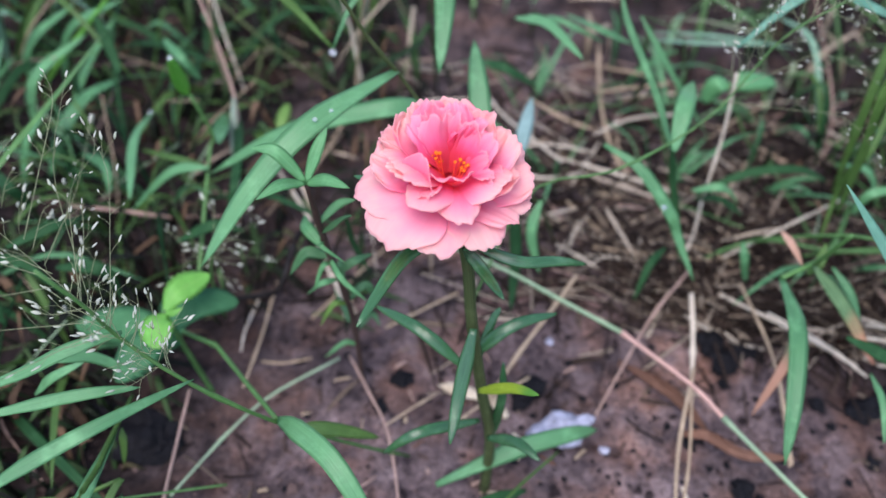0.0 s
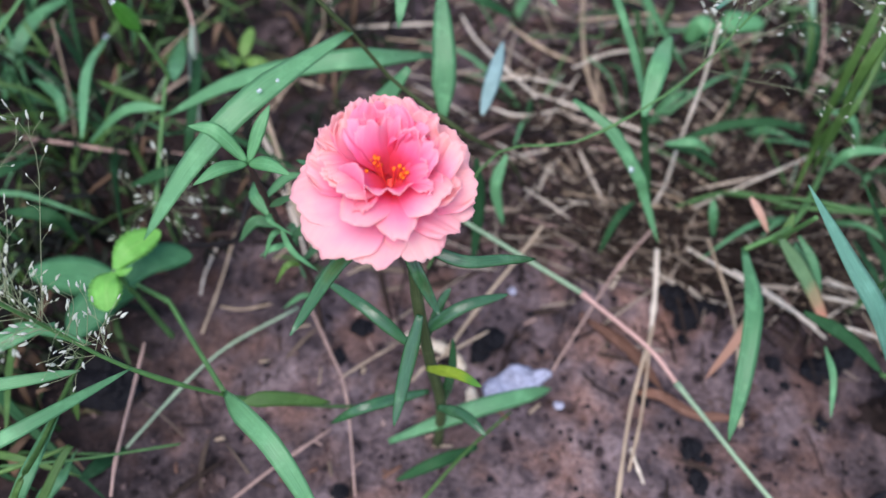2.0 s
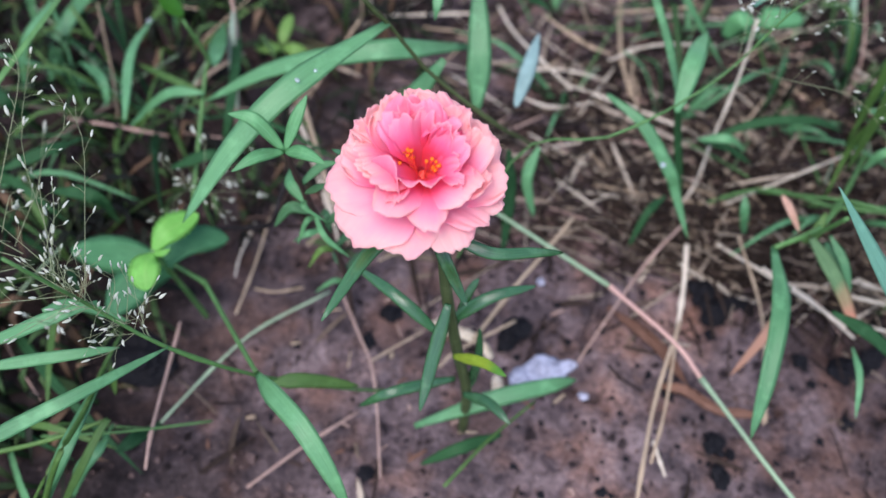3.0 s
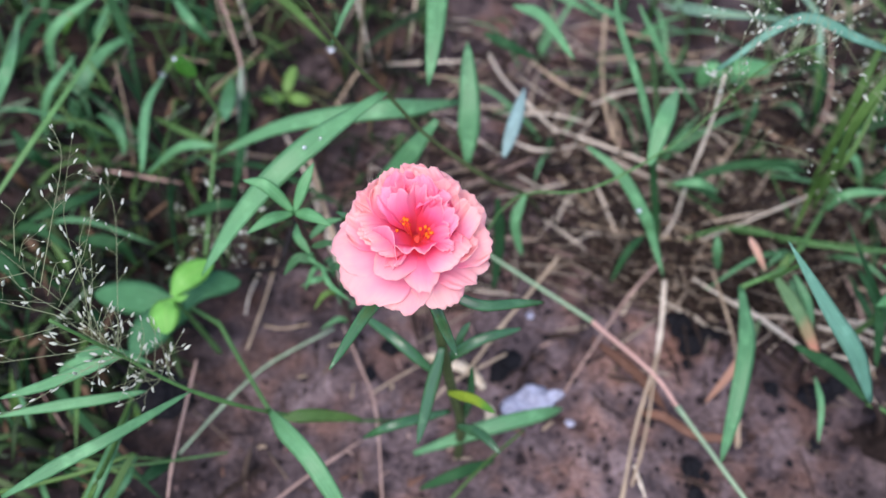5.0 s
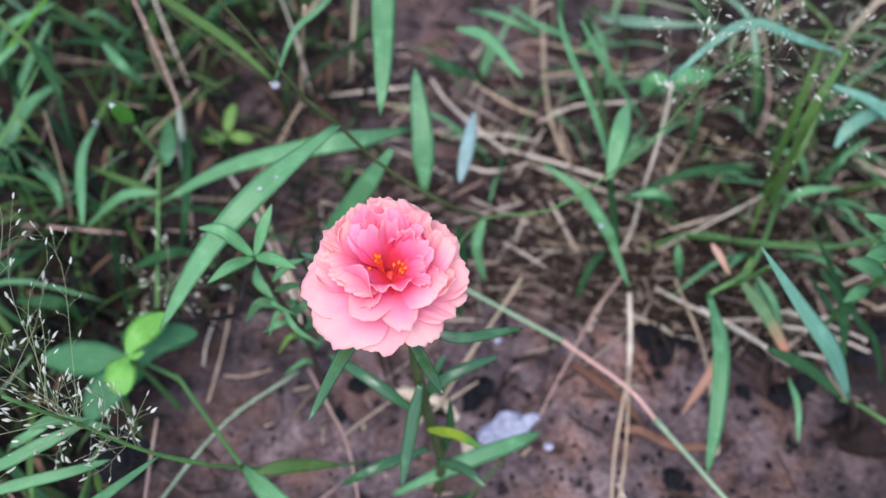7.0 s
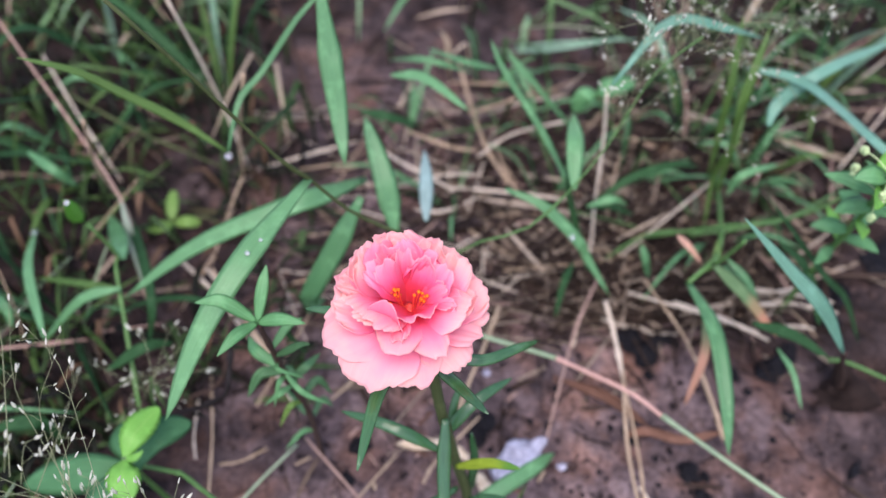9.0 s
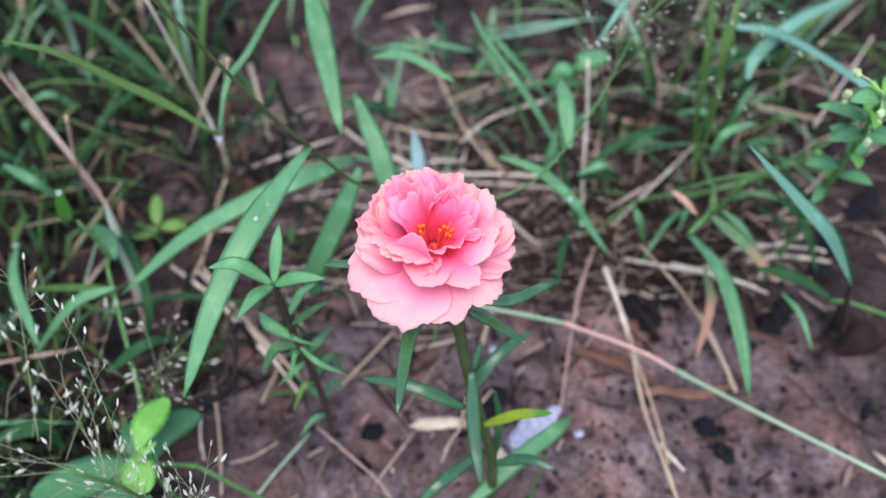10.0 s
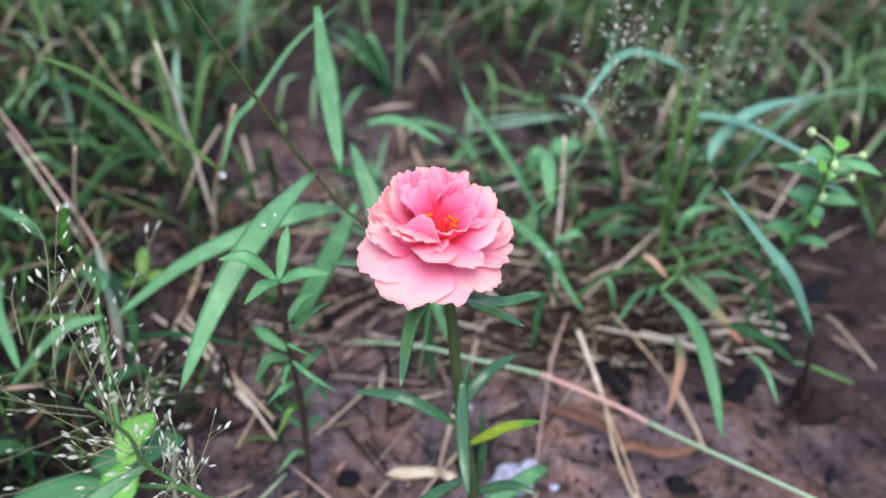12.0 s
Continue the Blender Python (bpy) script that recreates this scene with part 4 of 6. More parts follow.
blade([(-0.1152, 0.1606, 0.0900), (-0.1082, 0.1660, 0.0850), (-0.0957, 0.1689, 0.0700)], 0.00397, M_BLADE, 0.2)
blade([(-0.1337, 0.1650, 0.0600), (-0.1227, 0.1632, 0.0750), (-0.1118, 0.1673, 0.0800)], 0.00347, M_BLADE, 0.2)
blade([(-0.1195, 0.1076, 0.0200), (-0.1042, 0.1219, 0.0500), (-0.0977, 0.1347, 0.0600), (-0.0955, 0.1381, 0.0600)], 0.00298, M_BLADE_WARM, 0.2)
stalk([(-0.1438, 0.1212, 0.0500), (-0.1168, 0.1295, 0.0550), (-0.0966, 0.1380, 0.0600)], 0.00090, 0.0007, M_BLADE_WARM, "culm")
stalk([(-0.1058, 0.1727, 0.0500), (-0.1057, 0.1427, 0.0600), (-0.1094, 0.1200, 0.0600), (-0.1156, 0.1091, 0.0500)], 0.00060, 0.0005, M_BLADE_WARM, "culm")
stalk([(-0.1251, 0.1349, 0.0400), (-0.0965, 0.1388, 0.0450), (-0.0698, 0.1497, 0.0350)], 0.00050, 0.0004, M_STEM, "culm")
blade([(-0.0953, 0.1540, 0.0120), (-0.0961, 0.1419, 0.0300), (-0.1020, 0.1354, 0.0300)], 0.00558, M_BLADE_DARK, 0.2)
blade([(-0.1158, 0.1194, 0.0200), (-0.1079, 0.1254, 0.0400), (-0.1022, 0.1329, 0.0450), (-0.1062, 0.1460, 0.0300)], 0.00496, M_BLADE, 0.2)
blade([(-0.1056, 0.1602, 0.0500), (-0.1053, 0.1571, 0.0450), (-0.1068, 0.1545, 0.0350)], 0.00279, M_BLADE_WARM, 0.2)
# the weed on the far side with pale buds
plant((0.18, 0.235, 0.0), "budding_weed", "leafy green weed with small pale flower buds", "weed")
stalk([(0.1980, 0.2480, -0.0030), (0.1900, 0.2360, 0.0600), (0.1760, 0.2190, 0.1180), (0.1630, 0.2085, 0.1500)], 0.0014, 0.0008, M_STEM, "stem", (0.5, 0.7, 0.85))


# grasses and seedlings behind on the shaded side
plant((-0.1, 0.29, 0.0), "grass_plant", "thin upright grass with a folded yellow-green leaf", "grass")
stalk([(-0.1025, 0.2380, 0.0300), (-0.1045, 0.2686, 0.0450), (-0.1062, 0.2921, 0.0550), (-0.1042, 0.2940, 0.0625), (-0.1091, 0.2923, 0.0850)], 0.00090, 0.0007, M_STEM, "culm")
blade([(-0.1135, 0.3010, 0.0780), (-0.1118, 0.2910, 0.0950), (-0.1075, 0.2765, 0.1170)], 0.00680, M_LIME, 0.35, 0, "leaf_blade", lance_profile)
blade([(-0.1024, 0.2951, 0.0573), (-0.1075, 0.3151, 0.0500), (-0.1184, 0.3494, 0.0263)], 0.00840, M_BLADE, 0.25, 0, "leaf_blade", lance_profile)
blade([(-0.1139, 0.3588, 0.0300), (-0.0998, 0.3132, 0.0450), (-0.0929, 0.2762, 0.0500), (-0.1010, 0.2729, 0.0200)], 0.00465, M_BLADE_DARK, 0.25)
blade([(-0.1039, 0.2807, 0.0560), (-0.1216, 0.2822, 0.0500), (-0.1469, 0.2846, 0.0200)], 0.00465, M_BLADE, 0.25)
blade([(-0.1047, 0.2821, 0.0540), (-0.1212, 0.2906, 0.0500), (-0.1462, 0.3090, 0.0360)], 0.00341, M_BLADE_WARM, 0.25)
blade([(-0.1371, 0.2699, 0.0450), (-0.1475, 0.3093, 0.0420), (-0.1500, 0.3421, 0.0313)], 0.00480, M_BLADE, 0.25, 0, "leaf_blade", lance_profile)
stalk([(-0.1139, 0.3588, 0.0300), (-0.1118, 0.3399, 0.0700), (-0.1049, 0.3242, 0.1100)], 0.00080, 0.0007, M_STRAW, "culm")
plant((-0.15, 0.28, 0.0), "grass_plant", "arching bluish-green grass blades among weeds", "grass")
blade([(-0.1990, 0.3150, 0.0080), (-0.1945, 0.3290, 0.0230), (-0.1870, 0.3500, 0.0300), (-0.1765, 0.3730, 0.0250)], 0.0080, M_BLADE, 0.25)
blade([(-0.1687, 0.2075, 0.0900), (-0.1564, 0.2396, 0.1000), (-0.1504, 0.2756, 0.1000), (-0.1530, 0.3229, 0.0900)], 0.00248, M_STEM, 0.2)
blade([(-0.2036, 0.2542, 0.0600), (-0.1852, 0.2672, 0.0900), (-0.1801, 0.2809, 0.1000), (-0.1935, 0.3155, 0.0900)], 0.00620, M_BLADE, 0.25)
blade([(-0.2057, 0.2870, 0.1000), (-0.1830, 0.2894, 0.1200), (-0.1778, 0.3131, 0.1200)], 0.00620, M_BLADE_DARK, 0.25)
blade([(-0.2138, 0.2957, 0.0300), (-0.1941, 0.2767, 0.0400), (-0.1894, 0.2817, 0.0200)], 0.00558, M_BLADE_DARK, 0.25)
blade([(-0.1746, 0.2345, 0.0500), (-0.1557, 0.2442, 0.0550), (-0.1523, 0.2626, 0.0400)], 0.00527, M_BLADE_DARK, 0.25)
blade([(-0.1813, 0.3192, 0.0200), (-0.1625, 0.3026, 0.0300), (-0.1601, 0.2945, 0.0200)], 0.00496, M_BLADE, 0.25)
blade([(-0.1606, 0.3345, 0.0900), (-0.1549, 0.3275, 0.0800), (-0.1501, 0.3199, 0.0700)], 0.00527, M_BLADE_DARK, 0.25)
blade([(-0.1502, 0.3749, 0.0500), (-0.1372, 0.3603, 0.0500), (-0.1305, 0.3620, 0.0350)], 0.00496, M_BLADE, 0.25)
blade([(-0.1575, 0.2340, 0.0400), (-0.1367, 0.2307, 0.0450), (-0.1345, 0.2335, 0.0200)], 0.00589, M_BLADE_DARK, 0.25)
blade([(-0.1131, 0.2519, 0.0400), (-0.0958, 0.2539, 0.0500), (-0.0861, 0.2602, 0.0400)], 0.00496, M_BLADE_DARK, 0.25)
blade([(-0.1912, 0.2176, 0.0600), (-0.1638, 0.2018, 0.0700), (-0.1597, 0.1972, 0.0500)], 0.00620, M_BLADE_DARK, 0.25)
plant((-0.103, 0.298, 0.0), "grass_plant", "dry brown grass stalk with a bleached hanging blade", "grass")
stalk([(-0.1030, 0.2980, -0.0020), (-0.1045, 0.3150, 0.0260), (-0.1068, 0.3379, 0.0489), (-0.1382, 0.3952, 0.0800), (-0.1750, 0.4600, 0.1120)], 0.0009, 0.0005, M_STRAW_RED, "culm", (0.4,), 20)
blade([(-0.1068, 0.3379, 0.0489), (-0.1040, 0.3200, 0.0420), (-0.1020, 0.3080, 0.0290), (-0.1010, 0.3010, 0.0160)], 0.0042, M_BLEACHED, 0.3, 0.5)
plant((-0.23, 0.40, 0.0), "grass_plant", "leaning grass with bright bluish-green blades", "grass")
stalk([(-0.2300, 0.3800, -0.0020), (-0.2170, 0.3800, 0.0200), (-0.1780, 0.3800, 0.0650), (-0.1600, 0.3800, 0.0850)], 0.0011, 0.0008, M_LIME, "culm", (0.5,))
for root, mid, tip, wide in (
        ((-0.2380, 0.3850, 0.0), (-0.2300, 0.3894, 0.0300), (-0.2030, 0.3985, 0.0510), 0.0062), ((-0.2250, 0.3560, 0.0), (-0.2173, 0.3617, 0.0300), (-0.1892, 0.3743, 0.0500), 0.0070),
        ((-0.2200, 0.3890, 0.0), (-0.2062, 0.3896, 0.0400), (-0.1737, 0.3916, 0.0600), 0.0058), ((-0.2060, 0.3600, 0.0), (-0.1972, 0.3711, 0.0250), (-0.1798, 0.3918, 0.0500), 0.0050),
        ((-0.2130, 0.3100, 0.0), (-0.2042, 0.3174, 0.0300), (-0.1870, 0.3304, 0.0500), 0.0050)):
    blade([root, mid, tip], wide, M_BLADE, 0.25)
plant((-0.085, 0.35, 0.0), "clover_seedling", "tiny seedling with three round yellow-green leaves", "weed")
stalk([(-0.0907, 0.3459, 0.0000), (-0.0897, 0.3449, 0.0180)], 0.00060, 0.0005, M_STEM, "stem")
blade([(-0.0901, 0.3469, 0.0180), (-0.0892, 0.3526, 0.0220), (-0.0878, 0.3619, 0.0240)], 0.00646, M_CLOVER, 0.1, 0, "leaf", oval_profile)
blade([(-0.0898, 0.3457, 0.0180), (-0.0947, 0.3417, 0.0210), (-0.1027, 0.3440, 0.0180)], 0.00646, M_CLOVER, 0.1, 0, "leaf", oval_profile)
blade([(-0.0892, 0.3458, 0.0180), (-0.0827, 0.3425, 0.0210), (-0.0762, 0.3436, 0.0180)], 0.00646, M_CLOVER, 0.1, 0, "leaf", oval_profile)
# grasses behind on the open side
plant((0.06, 0.36, 0.0), "grass_plant", "low grass with bluish-green blades over dry litter", "grass")
blade([(0.0225, 0.3500, 0.0930), (0.0356, 0.3372, 0.1000), (0.0500, 0.3150, 0.0990)], 0.00527, M_BLADE, 0.25)
blade([(0.0320, 0.4116, 0.0500), (0.0453, 0.3849, 0.0700), (0.0708, 0.3821, 0.0600)], 0.00372, M_BLADE, 0.25)
blade([(0.0839, 0.3829, 0.0600), (0.0650, 0.3798, 0.0700), (0.0515, 0.4050, 0.0600)], 0.00372, M_BLADE, 0.25)
blade([(0.1036, 0.4233, 0.0400), (0.1368, 0.4088, 0.0500), (0.1800, 0.4167, 0.0400)], 0.0020, M_BLADE_PALE, 0.25)
blade([(0.0802, 0.3620, 0.0900), (0.0971, 0.3498, 0.0700), (0.1251, 0.3539, 0.0300)], 0.00341, M_BLADE, 0.25)
blade([(0.1077, 0.4309, 0.0300), (0.1314, 0.4168, 0.0400), (0.1714, 0.4201, 0.0400)], 0.00310, M_BLADE_PALE, 0.25)
plant((0.17, 0.31, 0.0), "grass_plant", "arching bluish-green blades under pale seed heads", "grass")
blade([(0.1000, 0.2890, 0.1280), (0.1250, 0.3020, 0.1450), (0.1488, 0.2997, 0.1406), (0.1796, 0.3147, 0.1200)], 0.0044, M_BLADE_TEAL, 0.25)
blade([(0.1809, 0.3186, 0.1000), (0.1985, 0.3005, 0.1041), (0.2018, 0.2519, 0.1136), (0.2195, 0.2490, 0.1000)], 0.0058, M_BLADE_TEAL, 0.25)
blade([(0.1853, 0.2959, 0.0850), (0.1920, 0.3030, 0.0920), (0.2099, 0.3044, 0.1070), (0.2772, 0.3379, 0.0900)], 0.0064, M_BLADE_TEAL, 0.25)
blade([(0.1715, 0.2925, 0.0400), (0.1644, 0.2876, 0.0800), (0.1588, 0.2854, 0.1150), (0.1674, 0.2984, 0.1400)], 0.00589, M_BLADE_WARM, 0.25)
blade([(0.1787, 0.2946, 0.0400), (0.1828, 0.2942, 0.0550), (0.2066, 0.3014, 0.0500)], 0.00434, M_BLADE, 0.25)
blade([(0.1671, 0.2978, 0.0500), (0.1644, 0.3030, 0.1000), (0.1684, 0.3187, 0.1300)], 0.0042, M_BLADE_WARM, 0.25)
stalk([(0.1645, 0.3011, 0.0000), (0.1851, 0.2830, 0.0300), (0.2073, 0.2702, 0.0500), (0.2351, 0.2664, 0.0800)], 0.00080, 0.0007, M_STEM, "culm")
plant((0.15, 0.35, 0.0), "round_leaved_weed", "low weed with pairs of soft green oval leaves", "weed")
blade([(0.1313, 0.3615, 0.0550), (0.1365, 0.3595, 0.0600), (0.1540, 0.3665, 0.0550)], 0.01064, M_WEED, 0.1, 0, "leaf", oval_profile)
blade([(0.1313, 0.3615, 0.0550), (0.1233, 0.3577, 0.0580), (0.1201, 0.3596, 0.0450)], 0.00950, M_WEED, 0.1, 0, "leaf", oval_profile)
stalk([(0.1628, 0.3700, 0.0000), (0.1437, 0.3663, 0.0300), (0.1313, 0.3615, 0.0550)], 0.00070, 0.0006, M_STEM, "stem")


# dry stalks
straw([(-0.1000, 0.2360, 0.0200), (-0.0884, 0.2338, 0.0270), (-0.0730, 0.2336, 0.0320), (-0.0660, 0.2325, 0.0400), (-0.0630, 0.2400, 0.0480), (-0.0600, 0.2530, 0.0500), (-0.0560, 0.2700, 0.0100)], 0.0012, 0.0010, M_BLACK_TWIG, "dark curved twig propped above the soil", 30, "twig")
straw([(-0.0871, 0.3263, 0.010), (-0.0685, 0.2975, 0.012), (-0.0646, 0.2894, 0.011), (-0.0508, 0.2606, 0.008)], 0.0010, 0.0009, M_STRAW_PALE)
straw([(0.0577, 0.2651, 0.0200), (0.0470, 0.2484, 0.0160), (0.0342, 0.2303, 0.0100), (0.0207, 0.2082, 0.0040)], 0.00084, 0.00072)
straw([(0.1070, 0.2574, 0.0220), (0.1069, 0.2396, 0.0160), (0.1047, 0.2207, 0.0130)], 0.00114, 0.00090, M_STRAW_PALE)
straw([(0.1058, 0.2246, 0.0140), (0.0960, 0.1903, 0.0120), (0.0884, 0.1575, 0.0200), (0.0852, 0.1367, 0.0200)], 0.00084, 0.00072, M_STRAW)
straw([(0.1054, 0.2192, 0.0100), (0.1001, 0.1863, 0.0100), (0.0932, 0.1620, 0.0140)], 0.00060, 0.00054, M_STRAW)
straw([(0.0947, 0.1718, 0.0120), (0.0969, 0.1671, 0.0100), (0.1003, 0.1595, 0.0080)], 0.00072, 0.00060, M_STRAW_PALE)
straw([(-0.0935, 0.1883, 0.0300), (-0.0928, 0.1718, 0.0300), (-0.0883, 0.1417, 0.0400), (-0.0865, 0.1285, 0.0400)], 0.00066, 0.00060, M_STRAW_RED)
straw([(-0.0420, 0.2182, 0.0120), (-0.0659, 0.1970, 0.0150), (-0.0795, 0.1780, 0.0160), (-0.0945, 0.1524, 0.0150)], 0.00054, 0.00048, M_RUNNER)
straw([(-0.0382, 0.2212, 0.0100), (-0.0272, 0.2019, 0.0120), (-0.0174, 0.1836, 0.0100), (-0.0089, 0.1451, 0.0050)], 0.00060, 0.00048, M_STRAW_RED)
straw([(-0.0579, 0.1343, 0.0080), (-0.0403, 0.1525, 0.0080), (-0.0215, 0.1701, 0.0060)], 0.00060, 0.00054, M_STRAW_RED)
straw([(-0.0207, 0.1927, 0.0040), (-0.0102, 0.2012, 0.0050), (-0.0006, 0.2093, 0.0040)], 0.00048, 0.00042, M_STRAW)
straw([(-0.1761, 0.2853, 0.0200), (-0.1515, 0.2826, 0.0220), (-0.1276, 0.2823, 0.0200)], 0.00078, 0.00066, M_STRAW_RED)
straw([(-0.0405, 0.3291, 0.1200), (-0.0496, 0.3585, 0.0600), (-0.0526, 0.3638, 0.0250)], 0.00072, 0.00066, M_STRAW)
straw([(-0.0532, 0.3637, 0.0250), (-0.0626, 0.3537, 0.0120), (-0.0740, 0.3273, 0.0040)], 0.00060, 0.00054, M_STRAW)
straw([(-0.0538, 0.2901, 0.0200), (-0.0636, 0.2737, 0.0300), (-0.0661, 0.2577, 0.0300), (-0.0734, 0.2530, 0.0120), (-0.0951, 0.2527, 0.0040)], 0.00084, 0.00072, M_TWIG)
straw([(-0.0719, 0.3115, 0.0200), (-0.0579, 0.2825, 0.0120), (-0.0388, 0.2459, 0.0060)], 0.00096, 0.00072, M_STRAW)
straw([(0.0060, 0.2616, 0.0060), (-0.0250, 0.2400, 0.0050)], 0.00060, 0.00060, M_STRAW)
straw([(-0.0756, 0.3183, 0.0120), (-0.0645, 0.2969, 0.0120), (-0.0511, 0.2645, 0.0080), (-0.0422, 0.2419, 0.0050)], 0.00072, 0.00060, M_STRAW_PALE)
straw([(0.0650, 0.2038, 0.0055), (0.0780, 0.2271, 0.0100), (0.0911, 0.2495, 0.0160), (0.1072, 0.2698, 0.0220)], 0.00054, 0.00054, M_STRAW_RED)
straw([(0.0800, 0.4476, 0.0120), (0.0781, 0.4064, 0.0120), (0.0797, 0.3747, 0.0100), (0.0854, 0.3494, 0.0080)], 0.00120, 0.00096, M_STRAW)
straw([(0.0740, 0.3959, 0.0180), (0.0925, 0.3987, 0.0200), (0.1145, 0.4047, 0.0200)], 0.00078, 0.00066, M_STRAW)
straw([(0.1216, 0.3691, 0.0300), (0.0925, 0.3739, 0.0200), (0.0726, 0.3680, 0.0120)], 0.00072, 0.00060, M_STRAW_PALE)
straw([(0.1169, 0.3083, 0.0300), (0.1158, 0.2998, 0.0120), (0.1102, 0.2899, 0.0050)], 0.00066, 0.00060, M_STRAW_PALE)
straw([(0.1173, 0.3243, 0.0900), (0.1197, 0.3201, 0.0600), (0.1169, 0.3083, 0.0300)], 0.00072, 0.00060, M_STRAW_PALE)
straw([(0.0141, 0.3976, 0.0120), (0.0253, 0.3779, 0.0120), (0.0553, 0.3476, 0.0100)], 0.00072, 0.00072, M_STRAW_PALE)
straw([(0.1808, 0.2480, 0.0120), (0.1991, 0.2436, 0.0140), (0.2195, 0.2356, 0.0120)], 0.00084, 0.00072, M_STRAW_PALE)
straw([(0.1778, 0.2566, 0.0120), (0.1949, 0.2518, 0.0140), (0.2171, 0.2541, 0.0120)], 0.00066, 0.00060, M_STRAW_PALE)
straw([(0.1416, 0.2544, 0.0160), (0.1616, 0.2408, 0.0160), (0.1809, 0.2287, 0.0100)], 0.00066, 0.00060, M_STRAW_PALE)
straw([(0.1385, 0.2220, 0.0200), (0.1407, 0.2038, 0.0120), (0.1432, 0.1888, 0.0030)], 0.00060, 0.00054, M_STRAW)
straw([(0.0374, 0.2168, 0.0100), (0.0148, 0.2018, 0.0060), (0.0076, 0.1939, 0.0040)], 0.00060, 0.00054, M_STRAW)
straw([(-0.0683, 0.3719, 0.1300), (-0.0613, 0.3780, 0.0900), (-0.0553, 0.3828, 0.0500), (-0.0501, 0.3790, 0.0150)], 0.00072, 0.00072, M_STRAW_PALE)
straw([(-0.0600, 0.3608, 0.0080), (-0.0712, 0.3280, 0.0120), (-0.0896, 0.2996, 0.0060)], 0.00066, 0.00060, M_STRAW)
dry_blade([(-0.0422, 0.3832, 0.0100), (-0.0140, 0.3892, 0.0100), (0.0113, 0.3939, 0.0100)], 0.00160)
dry_blade([(0.0368, 0.3983, 0.0100), (0.0601, 0.3803, 0.0100), (0.0760, 0.3742, 0.0100)], 0.00200, M_STRAW)
dry_blade([(0.0315, 0.3387, 0.0100), (0.0469, 0.3351, 0.0100), (0.0677, 0.3416, 0.0100)], 0.00160)
dry_blade([(0.0509, 0.3514, 0.0100), (0.0882, 0.3400, 0.0100), (0.1189, 0.3281, 0.0100)], 0.00180)
dry_blade([(0.0243, 0.3559, 0.0100), (0.0501, 0.3601, 0.0100), (0.0713, 0.3570, 0.0100)], 0.00140)
dry_blade([(0.0852, 0.3713, 0.0100), (0.0855, 0.3513, 0.0100), (0.0905, 0.3373, 0.0100)], 0.00140, M_STRAW)
dry_blade([(0.0845, 0.4022, 0.0100), (0.1103, 0.4083, 0.0100), (0.1386, 0.4091, 0.0100)], 0.00140)
dry_blade([(0.2445, 0.3507, 0.0100), (0.2643, 0.3410, 0.0100), (0.2752, 0.3289, 0.0100)], 0.00128)
straw([(0.1238, 0.2660, 0.0120), (0.1545, 0.2460, 0.0140), (0.1779, 0.2336, 0.0100)], 0.00072, 0.00060, M_STRAW_PALE)
straw([(0.1305, 0.2666, 0.0200), (0.1415, 0.2306, 0.0120), (0.1417, 0.1874, 0.0040)], 0.00060, 0.00054, M_STRAW)
straw([(0.1979, 0.2747, 0.0120), (0.2019, 0.2594, 0.0120), (0.2055, 0.2506, 0.0060)], 0.00060, 0.00054, M_STRAW_RED)
straw([(-0.0836, 0.2531, 0.0020), (-0.0860, 0.2353, 0.0030), (-0.0859, 0.2246, 0.0020)], 0.00060, 0.00048, M_STRAW_PALE)
straw([(-0.0773, 0.2630, 0.0030), (-0.0783, 0.2330, 0.0030), (-0.0812, 0.2070, 0.0020)], 0.00060, 0.00048, M_STRAW)
straw([(-0.0759, 0.2196, 0.0030), (-0.0665, 0.2189, 0.0040), (-0.0552, 0.2237, 0.0020)], 0.00060, 0.00048, M_STRAW)
straw([(-0.1320, 0.4121, 0.0500), (-0.1023, 0.3911, 0.0400), (-0.0617, 0.3762, 0.0200)], 0.00066, 0.00048, M_STEM_DARK)
straw([(-0.1521, 0.4593, 0.0400), (-0.1346, 0.4189, 0.0300), (-0.1172, 0.3864, 0.0100)], 0.00060, 0.00048, M_STRAW_PALE)
straw([(-0.0236, 0.4519, 0.0700), (-0.0177, 0.4410, 0.0400), (-0.0100, 0.4231, 0.0060)], 0.00084, 0.00066, M_TWIG)
straw([(0.1291, 0.2910, 0.0080), (0.1519, 0.2992, 0.0200), (0.1818, 0.3130, 0.0300)], 0.00054, 0.00042, M_STRAW_PALE)
straw([(0.1947, 0.3743, 0.0200), (0.2049, 0.3660, 0.0200), (0.2134, 0.3583, 0.0200)], 0.00048, 0.00042, M_STRAW_PALE)
straw([(0.2367, 0.3452, 0.0200), (0.2544, 0.3344, 0.0180), (0.2719, 0.3243, 0.0150)], 0.00054, 0.00048, M_STRAW)
straw([(0.2605, 0.3168, 0.0200), (0.2808, 0.3295, 0.0350), (0.3060, 0.3463, 0.0500)], 0.00054, 0.00042, M_STRAW_PALE)
straw([(0.2954, 0.3700, 0.0300), (0.3202, 0.3834, 0.0300), (0.3518, 0.4023, 0.0300)], 0.00048, 0.00042, M_STRAW_PALE)
straw([(0.0863, 0.3772, 0.0060), (0.0876, 0.3647, 0.0060), (0.0901, 0.3513, 0.0060)], 0.00072, 0.00060, M_STRAW)
straw([(0.1868, 0.2351, 0.0100), (0.1959, 0.2326, 0.0120), (0.2055, 0.2304, 0.0100)], 0.00060, 0.00054, M_STRAW_PALE)
